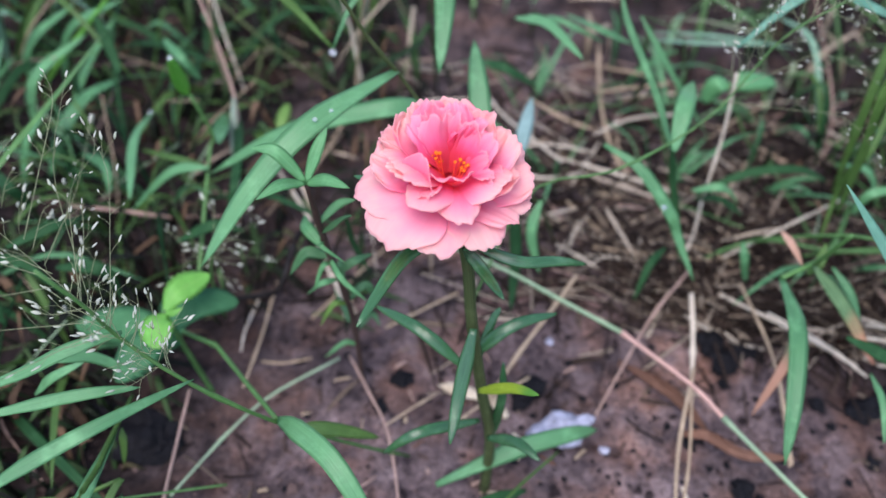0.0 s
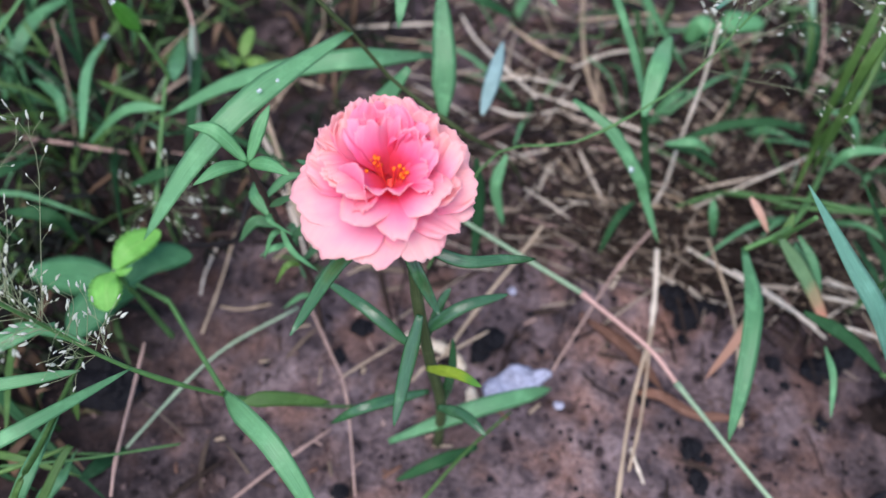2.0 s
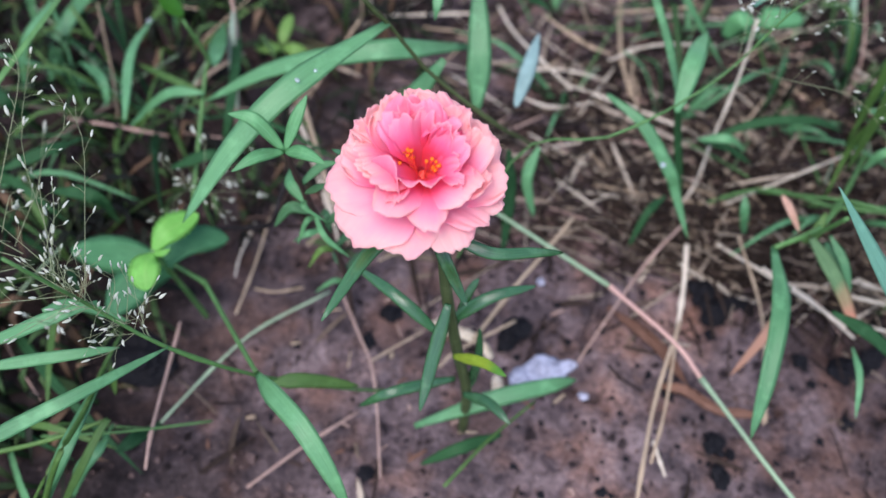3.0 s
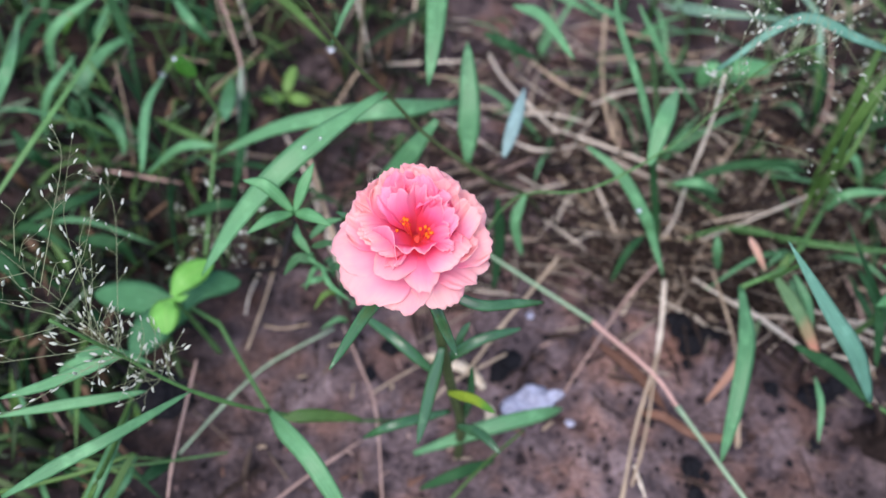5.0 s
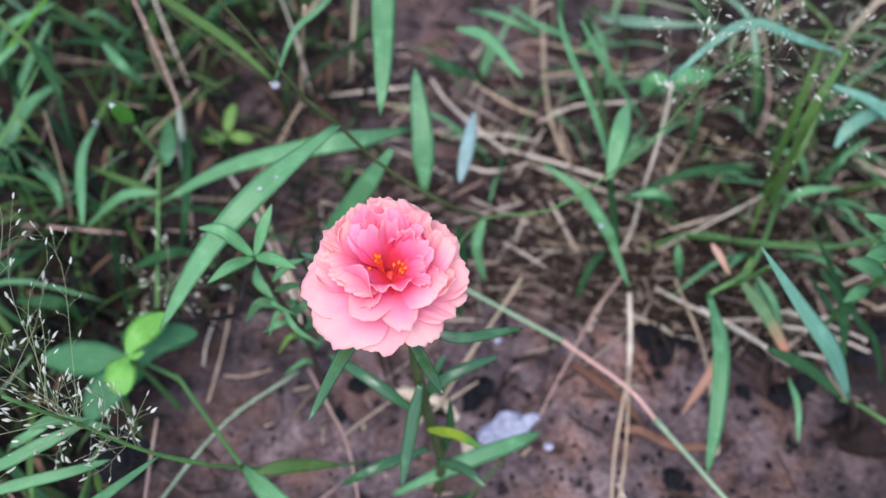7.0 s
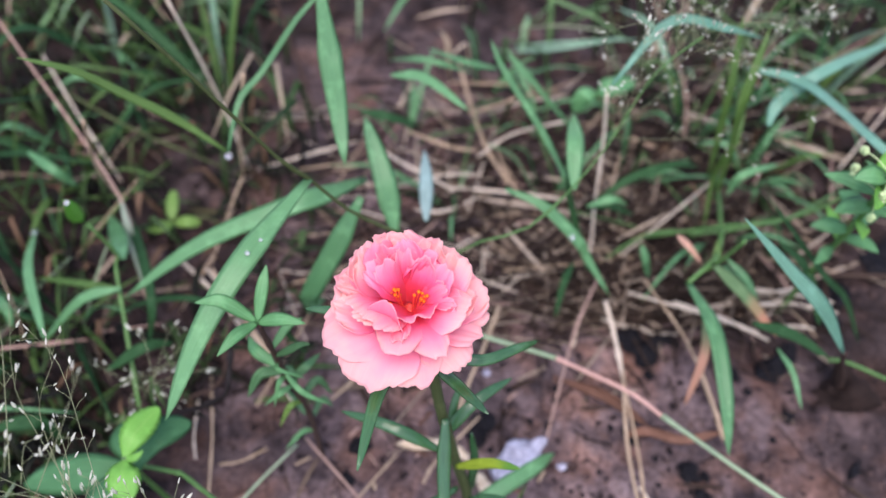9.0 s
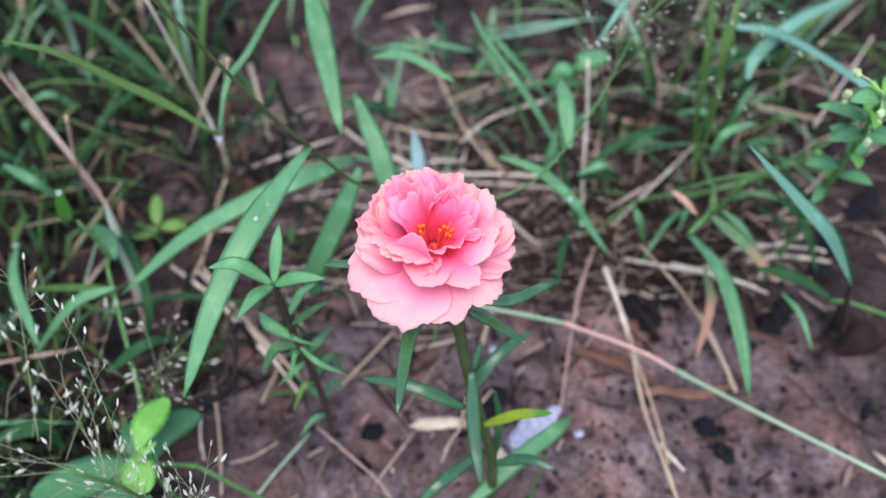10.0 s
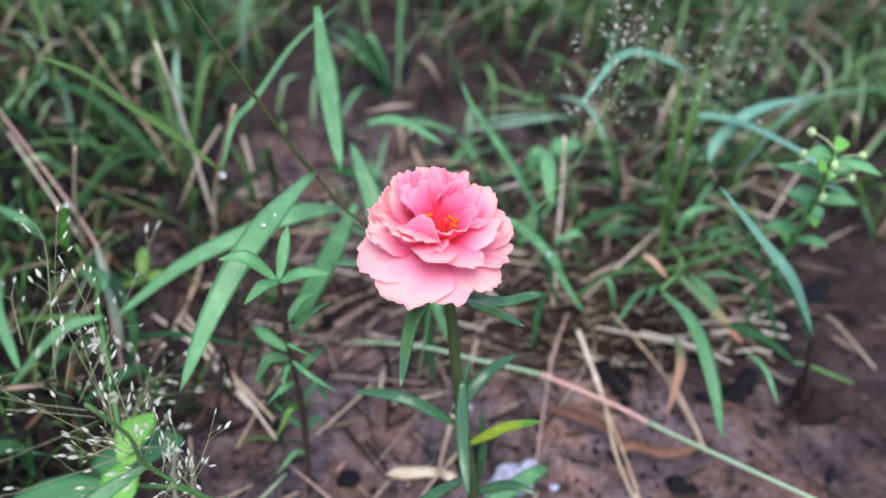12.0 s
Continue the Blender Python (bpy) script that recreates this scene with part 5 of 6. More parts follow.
dry_blade([(0.1298, 0.3151, 0.0100), (0.1404, 0.3376, 0.0100), (0.1549, 0.3610, 0.0100)], 0.00120, M_STRAW)
straw([(0.1802, 0.2523, 0.0200), (0.2114, 0.2394, 0.0200), (0.2163, 0.2387, 0.0150)], 0.00060, 0.00054, M_STRAW_PALE)
straw([(0.1995, 0.2761, 0.0080), (0.2192, 0.2680, 0.0090), (0.2347, 0.2603, 0.0080)], 0.00048, 0.00042, M_STRAW)
straw([(0.1940, 0.2575, 0.0060), (0.2033, 0.2413, 0.0060), (0.2078, 0.2279, 0.0050)], 0.00048, 0.00036, M_STRAW)


def coal(points, size, squash):
    bm = bmesh.new()
    x, y, _ = points[0]
    lump(bm, (0, 0, 0), size, x * 91 + y * 57, rough=0.6, level=3, squash=squash)
    ob = new("charcoal_bit", mesh_from(bm, "charcoal_bit", M_COAL))
    ob.matrix_world = pose(x, y, height(x, y) + size * squash[2] * 0.5, 0, 0, math.degrees(x * 50 + y * 31))
    # the label also falls on one lump added in place of a shaded gap
    tagged(ob, "small black charcoal bit half sunk in the soil", "charcoal", "charcoal bits")


# charcoal bits and stones on the soil, and one stand-in for shade
coal([(0.0378, 0.2146, 0.0040)], 0.00720, (0.8, 1.15, 0.8))
coal([(-0.0234, 0.2031, 0.0030)], 0.00320, (1, 1, 0.7))
coal([(0.1222, 0.1775, 0.0020)], 0.00460, (1.1, 0.9, 0.7))
coal([(0.1248, 0.1648, 0.0020)], 0.00460, (1.2, 0.8, 0.7))
coal([(0.1290, 0.1745, 0.0020)], 0.00240, (1, 1, 0.7))
coal([(0.1205, 0.1697, 0.0020)], 0.00130, (1, 1, 0.7))
coal([(0.1192, 0.2480, 0.0010)], 0.00560, (1.2, 0.9, 0.6))
coal([(0.1323, 0.2440, 0.0010)], 0.00420, (1, 1, 0.6))
coal([(0.1234, 0.2277, 0.0020)], 0.00260, (1, 1, 0.6))
coal([(0.0757, 0.2236, 0.0010)], 0.00180, (1, 1, 0.6))
coal([(0.0559, 0.2328, 0.0010)], 0.00160, (1, 1, 0.6))
coal([(0.0694, 0.2127, 0.0010)], 0.00180, (1.3, 0.8, 0.6))
coal([(0.0614, 0.2160, 0.0010)], 0.00180, (1, 1, 0.6))
coal([(-0.0162, 0.2176, 0.0020)], 0.00460, (1.1, 0.9, 0.6))
coal([(0.1810, 0.4766, 0.0020)], 0.00800, (1.2, 0.9, 0.5))
coal([(0.1455, 0.4191, 0.0020)], 0.00600, (1.2, 0.9, 0.5))
coal([(0.1818, 0.2194, 0.0020)], 0.00560, (1.3, 0.9, 0.6))
coal([(0.1782, 0.1937, 0.0010)], 0.00300, (1, 1, 0.6))
coal([(0.1948, 0.1642, 0.0010)], 0.00360, (0.5, 1.5, 0.5))
coal([(0.1887, 0.2199, 0.0010)], 0.00300, (1, 1, 0.6))
coal([(0.1654, 0.2099, 0.0010)], 0.00200, (1, 1, 0.6))
coal([(0.0777, 0.2294, 0.0010)], 0.00180, (1, 1, 0.6))
coal([(-0.0048, 0.3113, 0.0020)], 0.00520, (1, 1, 0.6))
coal([(-0.1108, 0.1780, 0.0020)], 0.00500, (1.2, 1, 0.6))
coal([(-0.1359, 0.1918, 0.0020)], 0.00600, (1.2, 1, 0.6))
coal([(-0.0148, 0.1474, 0.0020)], 0.00320, (1, 1, 0.6))
coal([(0.2086, 0.3769, 0.0040)], 0.00600, (1.3, 0.9, 0.6))
coal([(0.1099, 0.4576, 0.0020)], 0.00400, (1.2, 1, 0.6))
coal([(0.0031, 0.3144, 0.0020)], 0.00420, (1.2, 1, 0.6))
coal([(0.0780, 0.3566, 0.0020)], 0.00300, (1.2, 1, 0.6))
coal([(0.1669, 0.1853, 0.0010)], 0.00160, (1, 1, 0.6))
coal([(0.1048, 0.1992, 0.0010)], 0.00300, (1.2, 1, 0.6))
coal([(0.1785, 0.2164, 0.0010)], 0.00460, (1.3, 1.0, 0.5))
coal([(0.1606, 0.2194, 0.0010)], 0.00340, (1.1, 1.0, 0.6))
coal([(0.1926, 0.2250, 0.0010)], 0.00480, (1.2, 0.9, 0.5))
coal([(0.2257, 0.1743, 0.0010)], 0.00280, (0.7, 1.2, 0.5))
coal([(0.1091, 0.2008, 0.0010)], 0.00240, (1, 1, 0.6))
coal([(0.1395, 0.2424, 0.0010)], 0.00360, (1.3, 0.8, 0.5))
coal([(0.2345, 0.2498, 0.0010)], 0.00550, (1.4, 0.9, 0.5))
coal([(0.2640, 0.2652, 0.0010)], 0.00700, (1.3, 0.9, 0.4))
# no charcoal here: a black lump added for the dark shadow gap under the blades
coal([(-0.1156, 0.1821, 0.0010)], 0.01050, (1.2, 1.0, 0.5))
coal([(0.2198, 0.2387, 0.0010)], 0.00500, (1.4, 0.9, 0.5))
coal([(0.2736, 0.2757, 0.0010)], 0.00600, (1.5, 0.9, 0.4))
coal([(0.2365, 0.2547, 0.0010)], 0.00440, (1.3, 1.0, 0.5))
coal([(0.2780, 0.2515, 0.0010)], 0.00400, (1.2, 1.0, 0.5))
coal([(0.2345, 0.2729, 0.0010)], 0.00300, (1.2, 1.0, 0.5))
coal([(0.1964, 0.2413, 0.0010)], 0.00360, (1.4, 0.8, 0.5))
coal([(0.1240, 0.2385, 0.0010)], 0.00560, (1.3, 1.0, 0.5))


def stone(at, size, squash, mat, name, label, category, seed, turn=0.0, rough=0.5):
    bm = bmesh.new()
    lump(bm, (0, 0, 0), size, seed, rough=rough, level=3, squash=squash)
    ob = new(name, mesh_from(bm, name, mat))
    ob.matrix_world = pose(*at, 0, 0, turn)
    for p in ob.data.polygons:
        p.use_smooth = True
    tagged(ob, label, category)


stone(on_soil(0.0520, 0.1990, 0.003), 0.0082, (1.3, 0.85, 0.6), M_STONE, "stone", "pale bluish-white rough stone lying on soil", "stone", 2.0, 20, 0.5)
stone(on_soil(0.0425, 0.1945, 0.002), 0.0055, (1.0, 0.9, 0.7), M_STONE, "stone", "pale grey rough stone lying on soil", "stone", 5.2, -30, 0.3)
stone(on_soil(0.0690, 0.1915, 0.001), 0.0017, (1.2, 1, 0.8), M_STONE, "pebble", "tiny white pebble on the soil", "pebble", 8.0)
stone(on_soil(0.0480, 0.2440, 0.001), 0.0016, (1.2, 1, 0.8), M_STONE, "pebble", "tiny white pebble on the soil", "pebble", 9.0)
stone(on_soil(0.2060, 0.2010, 0.0), 0.0120, (0.95, 0.85, 1.15), M_MUD, "mud_lump", "dark brown damp lump of earth", "mud", 3.3, 0, 0.85)
stone(on_soil(0.0120, 0.2130, 0.004), 0.0058, (2.0, 0.5, 0.42), M_BARK, "wood_chip", "pale splintered wood chip on the soil", "wood chip", 4.1, -14)
stone(on_soil(0.0260, 0.2060, 0.004), 0.0038, (1.4, 0.6, 0.5), M_BARK, "wood_chip", "pale broken wood chip on the soil", "wood chip", 7.1, -50)
stone(on_soil(0.0330, 0.1900, 0.002), 0.0038, (0.7, 1.3, 0.4), M_BARK, "wood_chip", "tan curled bark chip beside the stone", "wood chip", 6.1, 15)


def dead_leaf(points, width, mat=M_DEAD, label="brown curled dead leaf lying on the soil"):
    bm = bmesh.new()
    ribbon(bm, points, width, lance_profile, n=16, fold=0.7, wave=0.5, seed=1.0, twist=0.8)
    tagged(new("dead_leaf", mesh_from(bm, "dead_leaf", mat)), label, "dead leaf")


dead_leaf([(0.0985, 0.1975, 0.006), (0.108, 0.1955, 0.010), (0.122, 0.1900, 0.007), (0.134, 0.1905, 0.005), (0.146, 0.1915, 0.003)], 0.0052)
dead_leaf([(0.080, 0.2300, 0.004), (0.098, 0.2160, 0.006), (0.112, 0.2000, 0.003)], 0.006)


# ---- seed heads ----
def seed_head(axis, count, spread, seed, parent, droop=0.25, size=0.0021, rise=0.0):
    """An airy panicle: wiry branches off the axis, forking into short stalks that each end in a plump pale husk."""
    r = random.Random(seed)
    c = spline(axis, 40)
    for b in range(count):
        u = 0.05 + 0.95 * b / count
        at = int(u * 40)
        p = c[at]
        tan = (c[min(at + 1, 40)] - c[max(at - 1, 0)]).normalized()
        out = Vector((r.gauss(0, 1), r.gauss(0, 1), r.gauss(0.15, 0.8)))
        out = (out - tan * out.dot(tan)).normalized()
        d = (out + tan * r.uniform(0.2, 0.9) + Vector((0, 0, rise))).normalized()
        length = spread * r.choice((0.35, 0.5, 0.8, 1.0, 1.15)) * (1.15 - 0.5 * u)
        bow = Vector((r.gauss(0, 0.10), r.gauss(0, 0.10), r.gauss(0, 0.08))) * length
        pts = [p, p + d * length * 0.35 + bow * 0.6, p + d * length * 0.7 + bow, p + d * length - Vector((0, 0, droop * length))]
        bm = bmesh.new()
        tube(bm, pts, 0.00011, 0.00006, n=9, sides=4)
        way = spline(pts, 24)
        hung = []
        for k in range(max(3, int(length / 0.006))):
            i = min(23, 7 + int(17 * (k + r.random()) / max(3, int(length / 0.006))))
            q, ahead = way[i], (way[i + 1] - way[i]).normalized()
            aside = Vector((r.gauss(0, 1), r.gauss(0, 1), r.gauss(0, 1)))
            aside = (aside - ahead * aside.dot(ahead)).normalized() * (1 if k % 2 else -1)
            e = q + (aside + ahead * r.uniform(0.5, 1.4)).normalized() * r.uniform(0.0022, 0.0062)
            tube(bm, [q, (q + e) * 0.5 + ahead * 0.0004, e], 0.00007, 0.00005, n=2, sides=3)
            hung.append((e, ((e - q).normalized() + ahead * 0.7).normalized()))
        hung.append((way[24], (way[24] - way[22]).normalized()))
        branch = part("branch", bm, M_WIRE, parent)
        for e, way_out in hung:
            bm = bmesh.new()
            s = size * r.choice((0.45, 0.6, 0.8, 1.0, 1.25))
            fat = s * r.uniform(0.22, 0.46)
            ribbon(bm, [e, e + way_out * s * 0.5, e + way_out * s], fat, lance_profile, n=4, fold=-0.5, thick=fat * 0.5)
            part("seed", bm, M_SEED, branch)


heads = [o for o in bpy.data.objects if o.parent is None and o.name.startswith("seed_grass")]
near_head = next(o for o in heads if o.location.x < 0)
far_head = next(o for o in heads if o.location.x > 0)
seed_head([(-0.0840, 0.1500, 0.1210), (-0.0901, 0.1500, 0.135), (-0.0985, 0.1530, 0.150), (-0.110, 0.162, 0.168)], 23, 0.050, 11, near_head, droop=-0.05, size=0.0020, rise=0.25)
seed_head([(0.0930, 0.2700, 0.1130), (0.1098, 0.2781, 0.140), (0.132, 0.284, 0.153), (0.170, 0.293, 0.150)], 32, 0.050, 23, far_head, size=0.0021)
seed_head([(-0.0720, 0.1494, 0.1050), (-0.0800, 0.1497, 0.1150), (-0.0860, 0.1495, 0.1260), (-0.0920, 0.1500, 0.1370)], 28, 0.018, 13, near_head, droop=-0.05, size=0.0019, rise=0.2)
PLANT = plant((-0.095, 0.235, 0.0), "seed_grass", "faint pale seed head low among the weeds", "grass")
stalk([(-0.098, 0.245, -0.003), (-0.097, 0.24, 0.03), (-0.092, 0.236, 0.055)], 0.0007, 0.0004)
seed_head([(-0.0965, 0.240, 0.035), (-0.094, 0.237, 0.05), (-0.088, 0.235, 0.066)], 14, 0.026, 31, PLANT, size=0.0024)
PLANT = plant((0.21, 0.36, 0.0), "seed_grass", "pale seed head in the far grass", "grass")
stalk([(0.20, 0.37, -0.003), (0.205, 0.365, 0.06), (0.215, 0.355, 0.11)], 0.0008, 0.0005)
seed_head([(0.2055, 0.364, 0.07), (0.213, 0.357, 0.105), (0.23, 0.345, 0.13)], 22, 0.04, 37, PLANT, size=0.0022)

# leaves and buds of the budding weed
PLANT = next(o for o in bpy.data.objects if o.name.startswith("budding_weed"))
top = Vector((0.163, 0.2085, 0.150))
axis = spline([(0.1900, 0.2360, 0.0600), (0.1760, 0.2190, 0.1180), (0.1630, 0.2085, 0.1500)], 20)
turn = random.Random(4)
for k in range(18):
    a, root = k * 2.4 + 0.6, axis[20 - k]
    reach = turn.uniform(0.011, 0.020)
    way = Vector((math.cos(a), math.sin(a), turn.uniform(0.1, 0.6)))
    blade([root, root + way * reach * 0.55, root + way * reach + Vector((0, 0, -0.003))], turn.uniform(0.005, 0.0075), M_WEED if k % 4 else M_LIME, 0.15, turn.uniform(-0.5, 0.5), "leaf", lance_profile)
for k in range(9):
    a = k * 2.1 + 2.0
    root = axis[20 - k]
    at = root + Vector((math.cos(a) * 0.013, math.sin(a) * 0.010, 0.003 - 0.001 * (k % 4)))
    bm = bmesh.new()
    lump(bm, at, 0.0015, k, rough=0.35, level=2, squash=(1, 1, 1.2))
    tube(bm, [at, (at + root) * 0.5 + Vector((0, 0, 0.001)), root], 0.0003, 0.0003, n=5, sides=4)
    part("bud", bm, M_BUD, PLANT, "pale yellow-green flower bud")


# ---- background grass ----
def tuft(seed, blades, tall, mat, width, name, label, spread=0.6):
    """A tuft of arching blades at the origin."""
    global PLANT
    r = random.Random(seed)
    PLANT = thing(name, (0, 0, 0), label, "grass", "background grass tufts")
    for k in range(blades):
        a = r.uniform(0, 2 * math.pi)
        h, out = tall * r.uniform(0.5, 1.15), tall * spread * r.uniform(0.3, 1.2)
        d = Vector((math.cos(a), math.sin(a), 0))
        root = d * r.uniform(0, 0.006) + Vector((0, 0, -0.004))
        sag = r.uniform(-0.1, 0.55)
        pts = [root, root + d * out * 0.3 + Vector((0, 0, h * 0.5)), root + d * out * 0.68 + Vector((0, 0, h * 0.88)), root + d * out * 1.15 + Vector((0, 0, h * (1 - sag)))]
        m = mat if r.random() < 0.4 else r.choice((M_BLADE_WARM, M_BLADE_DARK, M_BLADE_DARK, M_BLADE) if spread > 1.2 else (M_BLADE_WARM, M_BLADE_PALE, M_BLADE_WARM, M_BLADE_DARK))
        if k % 3 == 2:
            lean = Vector((r.gauss(0, 0.2), r.gauss(0, 0.2), 0)) * h
            stalk([pts[0], pts[1] * 0.9 + pts[0] * 0.1, pts[2] * 1.2 + lean], 0.0006, 0.0003, r.choice((M_STEM, M_STRAW, M_STEM, M_STEM_DARK, M_STRAW_RED, M_RUNNER)), n=8, knots=(0.5,))
            continue
        blade(pts, width * r.uniform(0.5, 1.15), m, 0.3, r.uniform(-0.8, 0.8), n=10, face=(r.gauss(0, 0.3), r.gauss(-0.2, 0.3), 1))
    return PLANT


kinds = [tuft(40 + k, 9 + k % 4, (0.068 + 0.01 * (k % 3)) if k % 2 else (0.035 + 0.008 * (k % 3)), M_BLADE_WARM if k % 3 else M_BLADE, 0.0028 + 0.0009 * (k % 4), "grass_tuft", "loose tuft of arching green grass blades", 1.0 if k % 2 else 1.5) for k in range(12)]
r = random.Random(99)
spots = []
while len(spots) < 260:
    x, y = r.uniform(-0.62, 0.72), r.uniform(0.10, 1.05)
    bare = -0.05 < x < 0.18 and y < 0.44
    front = x > -0.135 and y < 0.30
    side = 0.15 < x < 0.27 and y < 0.31
    off = x < -0.135 and y < 0.13
    thin = (-0.05 < x < 0.45 and y < 0.60 and r.random() < 0.55) or (x > 0.19 and y < 0.3)
    if bare or front or side or off or thin or any((x - a) ** 2 + (y - b) ** 2 < 0.0005 for a, b in spots):
        continue
    spots.append((x, y))
spots.sort(key=lambda s: s[1])
low, tall, used = kinds[0::2], kinds[1::2], set()
for k, (x, y) in enumerate(spots):
    m = pose(x, y, height(x, y), r.uniform(-12, 12), r.uniform(-12, 12), r.uniform(0, 360))
    some = low if y < 0.34 else tall if y > 0.5 else kinds
    one = some[k % len(some)]
    if one in used:
        copy_thing(one, m)
    else:
        one.matrix_world = m
        used.add(one)

# thin low tufts growing through the straw
sprig = tuft(77, 8, 0.034, M_BLADE, 0.0026, "grass_tuft", "thin low tuft of green grass among straw", 1.6)
sprig.matrix_world = pose(0.235, 0.365, height(0.235, 0.365), 0, 0, 20)
for x, y, turn in ((0.105, 0.335, 130), (0.055, 0.345, 250), (0.150, 0.345, 70), (0.185, 0.300, 310), (0.120, 0.390, 200), (0.215, 0.335, 30), (0.040, 0.400, 160), (0.175, 0.400, 280), (0.090, 0.430, 90)):
    copy_thing(sprig, pose(x, y, height(x, y), 6, -5, turn))

# far grass, past counting, thinning out with distance
r = random.Random(5)
bm = bmesh.new()
for k in range(4600):
    if k % 4:
        x, y = r.uniform(-0.75, 0.95), 0.40 + 0.95 * r.random() ** 1.4
        x, y = x + r.gauss(0, 0.14) * (abs(x - 0.1) > 0.5), y + abs(r.gauss(0, 0.25)) * (y > 0.95)
        if (-0.06 < x < 0.2 and y < 0.75 and r.random() < 0.7) or (x < -0.05 and y < 0.5):
            continue
    else:
        a, d = r.uniform(0, 6.3), abs(r.gauss(0, 1.1)) + 0.55
        x, y = 0.1 + math.cos(a) * d, 0.35 + math.sin(a) * d
        if abs(x) < 0.6 and -0.35 < y < 0.9:
            continue
    a, h = r.uniform(0, 6.3), r.uniform(0.025, 0.085)
    d = Vector((math.cos(a), math.sin(a), 0)) * h * r.uniform(0.2, 1.2)
    p = Vector((x, y, height(x, y) - 0.004))
    ribbon(bm, [p, p + d * 0.3 + Vector((0, 0, h * 0.7)), p + d + Vector((0, 0, h * r.uniform(0.3, 1)))], r.uniform(0.0016, 0.0048), blade_profile, n=4, face=Vector((0, 0, 1)))
tagged(new("far_grass", mesh_from(bm, "far_grass", M_MEADOW)), "thin green and dry grass growing over bare soil", "grass", kind="stuff")

# loose straws lying criss-cross behind the flower
r = random.Random(29)
for k in range(150):
    x, y = r.uniform(-0.04, 0.27), r.uniform(0.245, 0.44)
    if x < 0.09 and y < 0.275:
        continue
    a, l = r.gauss(0, 0.7), r.uniform(0.014, 0.075)
    d = Vector((math.cos(a), math.sin(a), 0)) * l * 0.5
    ends = []
    for q in (-1, 0.1, 1):
        p = Vector((x, y, 0)) + d * q + Vector((-d.y, d.x, 0)) * (r.gauss(0, 0.02) if q == 0.1 else 0)
        ends.append((p.x, p.y, height(p.x, p.y) + 0.001 + r.uniform(0, 0.008)))
    thin = r.uniform(0.0002, 0.00062)
    straw(ends, thin, thin * 0.8, r.choice((M_STRAW, M_STRAW, M_STRAW_PALE, M_STRAW_PALE, M_STRAW_RED, M_TWIG)), n=6)

# short broken bits of straw and bark lying on the bare soil
r = random.Random(47)
for k in range(60):
    x, y = r.uniform(-0.085, 0.08), r.uniform(0.11, 0.24)
    a, l = r.uniform(0, 6.3), r.uniform(0.002, 0.009)
    ends = [(x + math.cos(a) * l * q, y + math.sin(a) * l * q, height(x, y) + 0.0008 + 0.0005 * (q == 0)) for q in (-0.5, 0, 0.5)]
    thin = r.uniform(0.0003, 0.0009)
    straw(ends, thin, thin * 0.7, r.choice((M_STRAW, M_DEAD, M_TWIG, M_STRAW_RED, M_TWIG, M_DEAD)), "short broken straw bit on bare soil", 4, "straw_bit")

# fine dead litter matted under the grass, near-black strands standing for shaded gaps
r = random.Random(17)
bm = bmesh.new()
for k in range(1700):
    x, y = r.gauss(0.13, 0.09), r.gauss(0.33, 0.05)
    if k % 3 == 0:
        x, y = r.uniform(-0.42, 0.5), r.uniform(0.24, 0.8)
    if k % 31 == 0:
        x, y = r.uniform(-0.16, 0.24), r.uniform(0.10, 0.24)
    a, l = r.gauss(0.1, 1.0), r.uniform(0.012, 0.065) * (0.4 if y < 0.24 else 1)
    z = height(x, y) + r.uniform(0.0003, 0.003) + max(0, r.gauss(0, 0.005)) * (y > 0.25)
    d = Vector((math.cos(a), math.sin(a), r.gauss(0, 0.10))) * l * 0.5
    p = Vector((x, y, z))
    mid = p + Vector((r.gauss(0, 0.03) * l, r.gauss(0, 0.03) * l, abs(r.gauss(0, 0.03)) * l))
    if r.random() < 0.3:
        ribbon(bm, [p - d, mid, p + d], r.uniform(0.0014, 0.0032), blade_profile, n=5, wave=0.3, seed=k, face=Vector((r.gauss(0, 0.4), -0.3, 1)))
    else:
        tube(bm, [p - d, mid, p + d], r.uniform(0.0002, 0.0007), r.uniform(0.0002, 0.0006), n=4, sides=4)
tagged(new("dry_litter", mesh_from(bm, "dry_litter", M_LITTER)), "matted dry straw litter on the soil, shaded gaps painted near black", "litter", kind="stuff")

# low undergrowth between the tufts, coloured near black for the shade there
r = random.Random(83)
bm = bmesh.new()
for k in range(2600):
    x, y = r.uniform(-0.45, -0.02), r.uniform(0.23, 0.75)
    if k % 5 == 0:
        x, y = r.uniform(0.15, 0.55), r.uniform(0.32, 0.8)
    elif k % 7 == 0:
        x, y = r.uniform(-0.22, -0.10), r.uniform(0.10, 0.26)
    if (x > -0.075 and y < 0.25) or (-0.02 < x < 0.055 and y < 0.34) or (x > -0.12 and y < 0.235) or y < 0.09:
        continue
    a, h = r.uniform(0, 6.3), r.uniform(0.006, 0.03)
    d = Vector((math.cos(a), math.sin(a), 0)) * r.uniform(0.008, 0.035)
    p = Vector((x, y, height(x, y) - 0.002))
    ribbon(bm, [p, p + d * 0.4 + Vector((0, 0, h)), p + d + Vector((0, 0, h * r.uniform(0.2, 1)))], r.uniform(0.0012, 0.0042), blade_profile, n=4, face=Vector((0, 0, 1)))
tagged(new("undergrowth", mesh_from(bm, "undergrowth", M_UNDER_SHADED)), "low green undergrowth between grass tufts, shade painted near black", "undergrowth", kind="stuff")

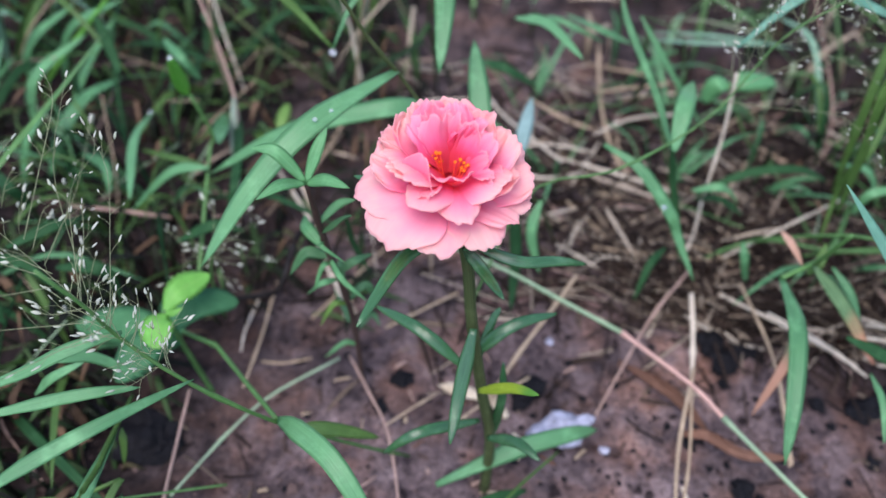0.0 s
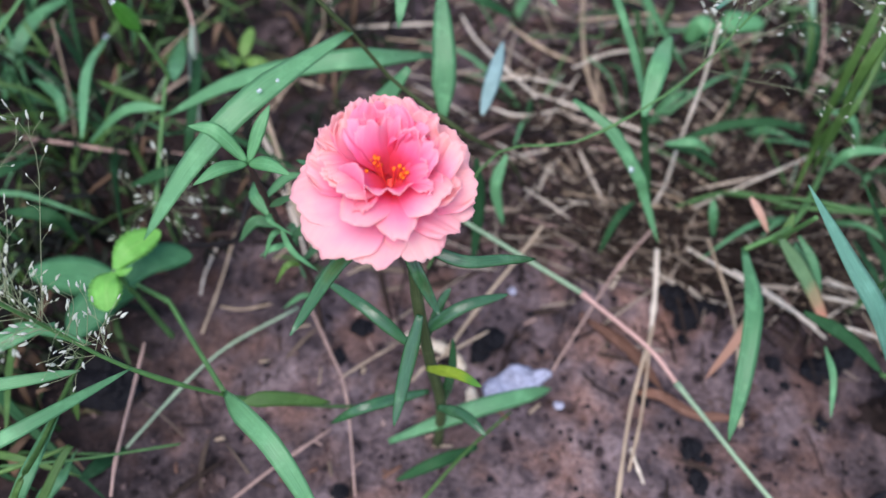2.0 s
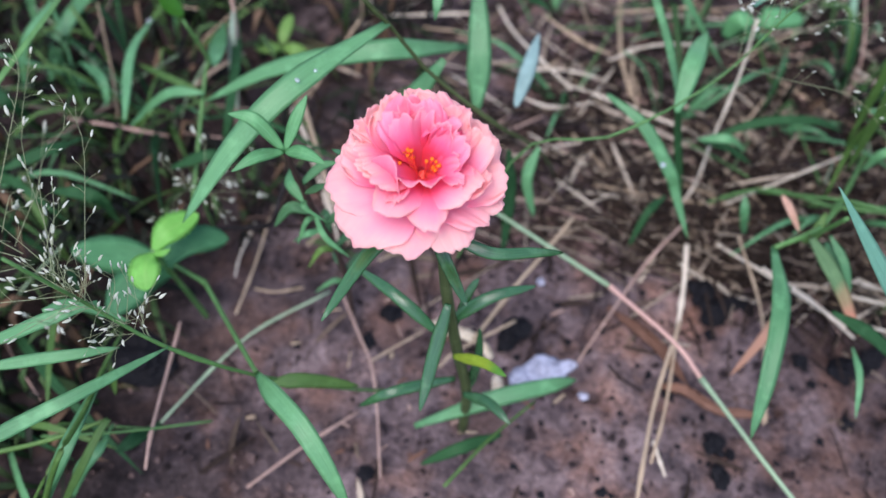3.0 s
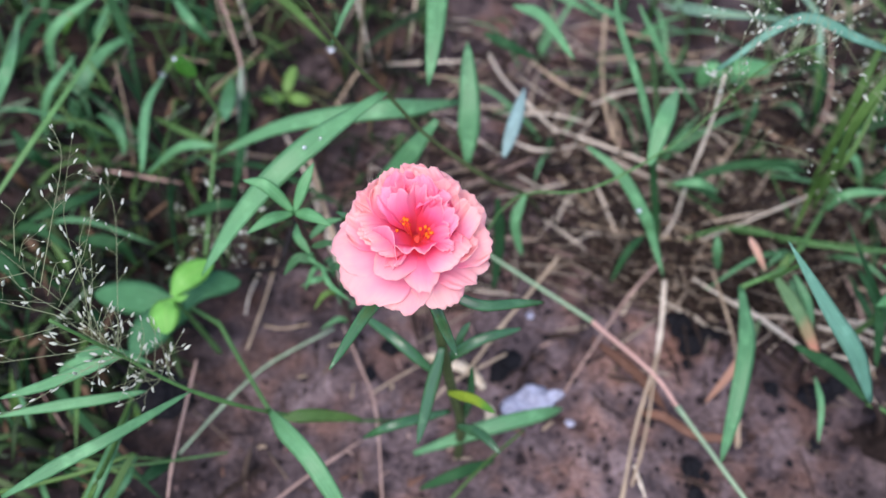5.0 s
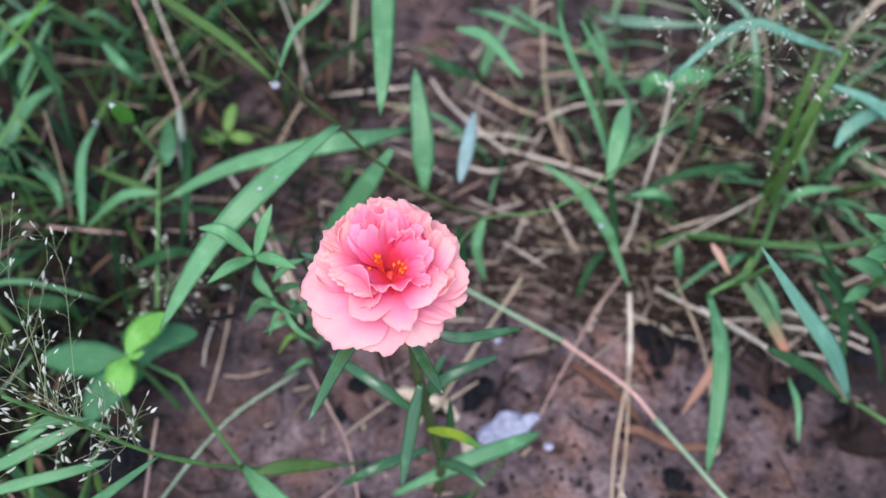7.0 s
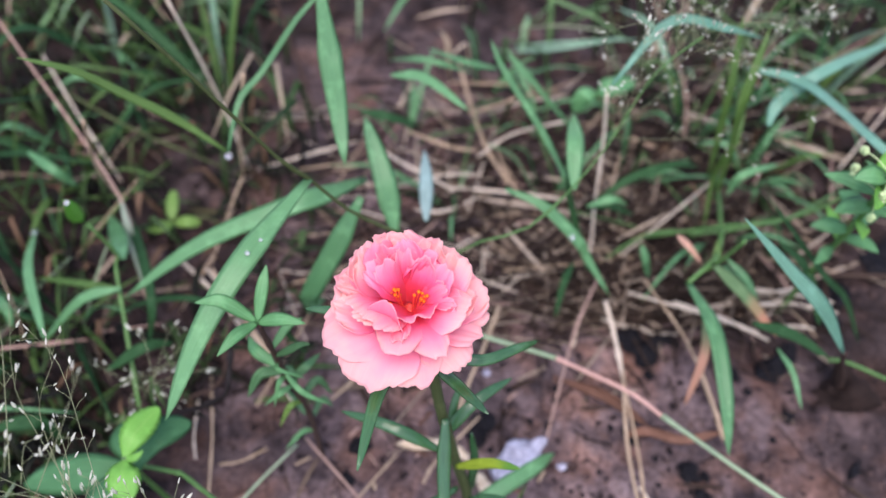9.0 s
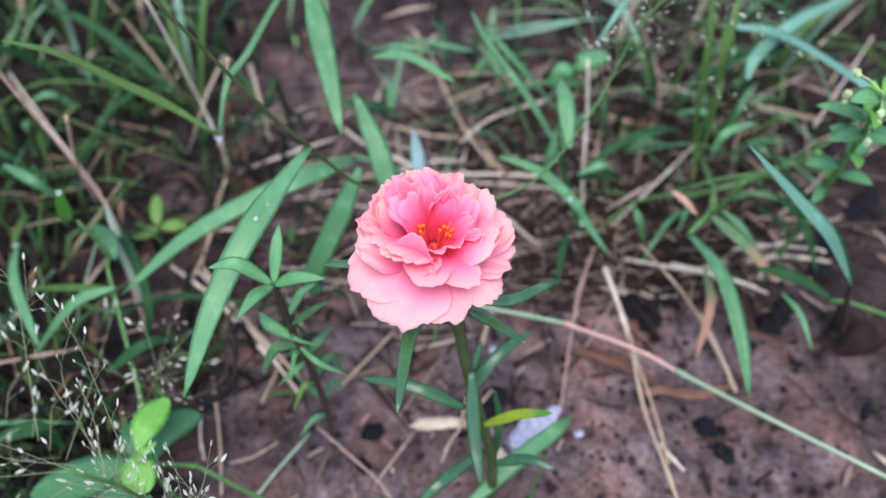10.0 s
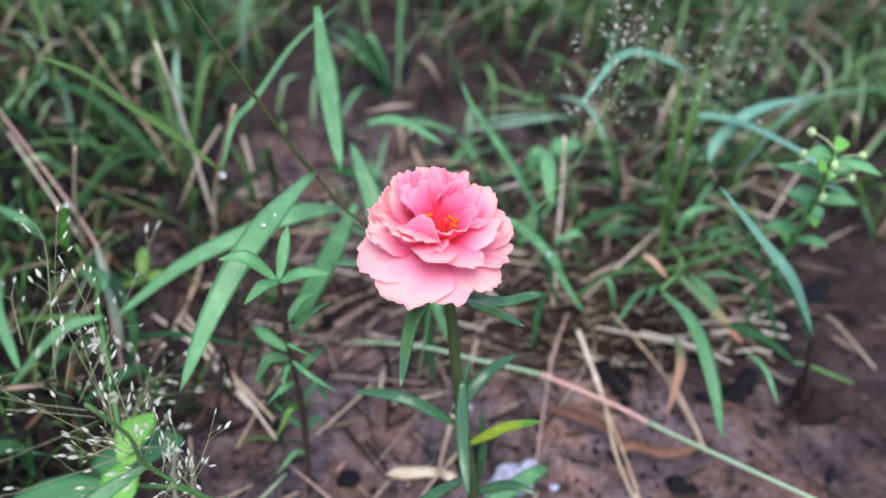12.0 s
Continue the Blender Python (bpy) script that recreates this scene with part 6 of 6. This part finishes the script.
# brown dead thatch round the roots of the open-side clumps, shade painted near black
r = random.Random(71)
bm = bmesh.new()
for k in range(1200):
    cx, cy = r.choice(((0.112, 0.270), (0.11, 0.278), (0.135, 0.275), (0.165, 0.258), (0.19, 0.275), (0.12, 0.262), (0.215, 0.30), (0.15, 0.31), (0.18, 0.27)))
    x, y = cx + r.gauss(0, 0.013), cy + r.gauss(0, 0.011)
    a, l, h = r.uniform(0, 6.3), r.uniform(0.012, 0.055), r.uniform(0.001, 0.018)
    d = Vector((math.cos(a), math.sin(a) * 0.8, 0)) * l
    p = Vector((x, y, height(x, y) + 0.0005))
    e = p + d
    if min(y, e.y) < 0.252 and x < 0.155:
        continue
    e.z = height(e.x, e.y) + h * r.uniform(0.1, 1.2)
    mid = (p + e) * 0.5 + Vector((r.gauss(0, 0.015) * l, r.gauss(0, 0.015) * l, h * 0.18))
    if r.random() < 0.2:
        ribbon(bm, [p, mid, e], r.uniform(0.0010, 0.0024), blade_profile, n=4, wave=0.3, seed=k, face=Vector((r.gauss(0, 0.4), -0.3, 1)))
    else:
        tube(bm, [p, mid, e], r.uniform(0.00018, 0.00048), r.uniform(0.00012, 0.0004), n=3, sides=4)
tagged(new("dead_thatch", mesh_from(bm, "dead_thatch", M_LITTER)), "tangled brown dead grass thatch round the clumps, shade painted near black", "thatch", kind="stuff")

# soil crumbs
r = random.Random(23)
verts, faces = [], []
for k in range(5200):
    x, y = r.uniform(-0.16, 0.27), r.uniform(0.08, 0.36)
    if k % 4 == 0:
        x, y = r.uniform(-0.4, 0.5), r.uniform(0.3, 0.7)
    s = min(0.0035, 0.0005 * math.exp(r.gauss(0.25, 0.55)))
    base = len(verts)
    c = Vector((x, y, height(x, y) + s * 0.25))
    turn = Euler((r.uniform(0, 6), r.uniform(0, 6), r.uniform(0, 6))).to_matrix()
    for v in ((1, 0, 0), (-1, 0, 0), (0, 1, 0), (0, -1, 0), (0, 0, 1), (0, 0, -1)):
        verts.append(tuple(c + turn @ (Vector(v) * s * r.uniform(0.6, 1.2))))
    for f in ((0, 2, 4), (2, 1, 4), (1, 3, 4), (3, 0, 4), (2, 0, 5), (1, 2, 5), (3, 1, 5), (0, 3, 5)):
        faces.append(tuple(base + i for i in f))
data = bpy.data.meshes.new("soil_crumbs")
data.from_pydata(verts, [], faces)
data.materials.append(M_CRUMB)
tagged(new("soil_crumbs", data), "small brown crumbs of soil", "soil", kind="stuff")

# charcoal specks
r = random.Random(61)
bm = bmesh.new()
for k in range(430):
    x, y = r.gauss(0.10, 0.08), r.gauss(0.19, 0.06)
    if y < 0.05:
        continue
    s = min(0.0024, 0.0006 * math.exp(r.gauss(0.2, 0.5)))
    lump(bm, (x, y, height(x, y) + s * 0.15), s, k * 0.7, rough=0.7, level=1, squash=(r.uniform(0.7, 1.4), 1, 0.6))
tagged(new("charcoal_specks", mesh_from(bm, "charcoal_specks", M_COAL)), "scattered black charcoal specks on damp soil", "charcoal", kind="stuff")


# dew and rain drops on the leaves
def drop(at, size, seed):
    bm = bmesh.new()
    lump(bm, (0, 0, 0), size, seed, rough=0.12, level=3, squash=(1, 1, 0.8))
    ob = new("water_drop", mesh_from(bm, "water_drop", M_WATER))
    for p in ob.data.polygons:
        p.use_smooth = True
    ob.matrix_world = pose(*at)
    tagged(ob, "clear water drop hanging on a grass blade", "water drop", "water drops on the grass")


drop((-0.0503, 0.2985, 0.1065), 0.0016, 1)
drop((-0.0440, 0.2262, 0.1352), 0.0008, 2)
drop((-0.0395, 0.2310, 0.1350), 0.0006, 3)
drop((-0.1065, 0.2755, 0.1165), 0.0011, 4)
drop((-0.1500, 0.3380, 0.0330), 0.0015, 5)
drop((0.0835, 0.2600, 0.0720), 0.0012, 6)
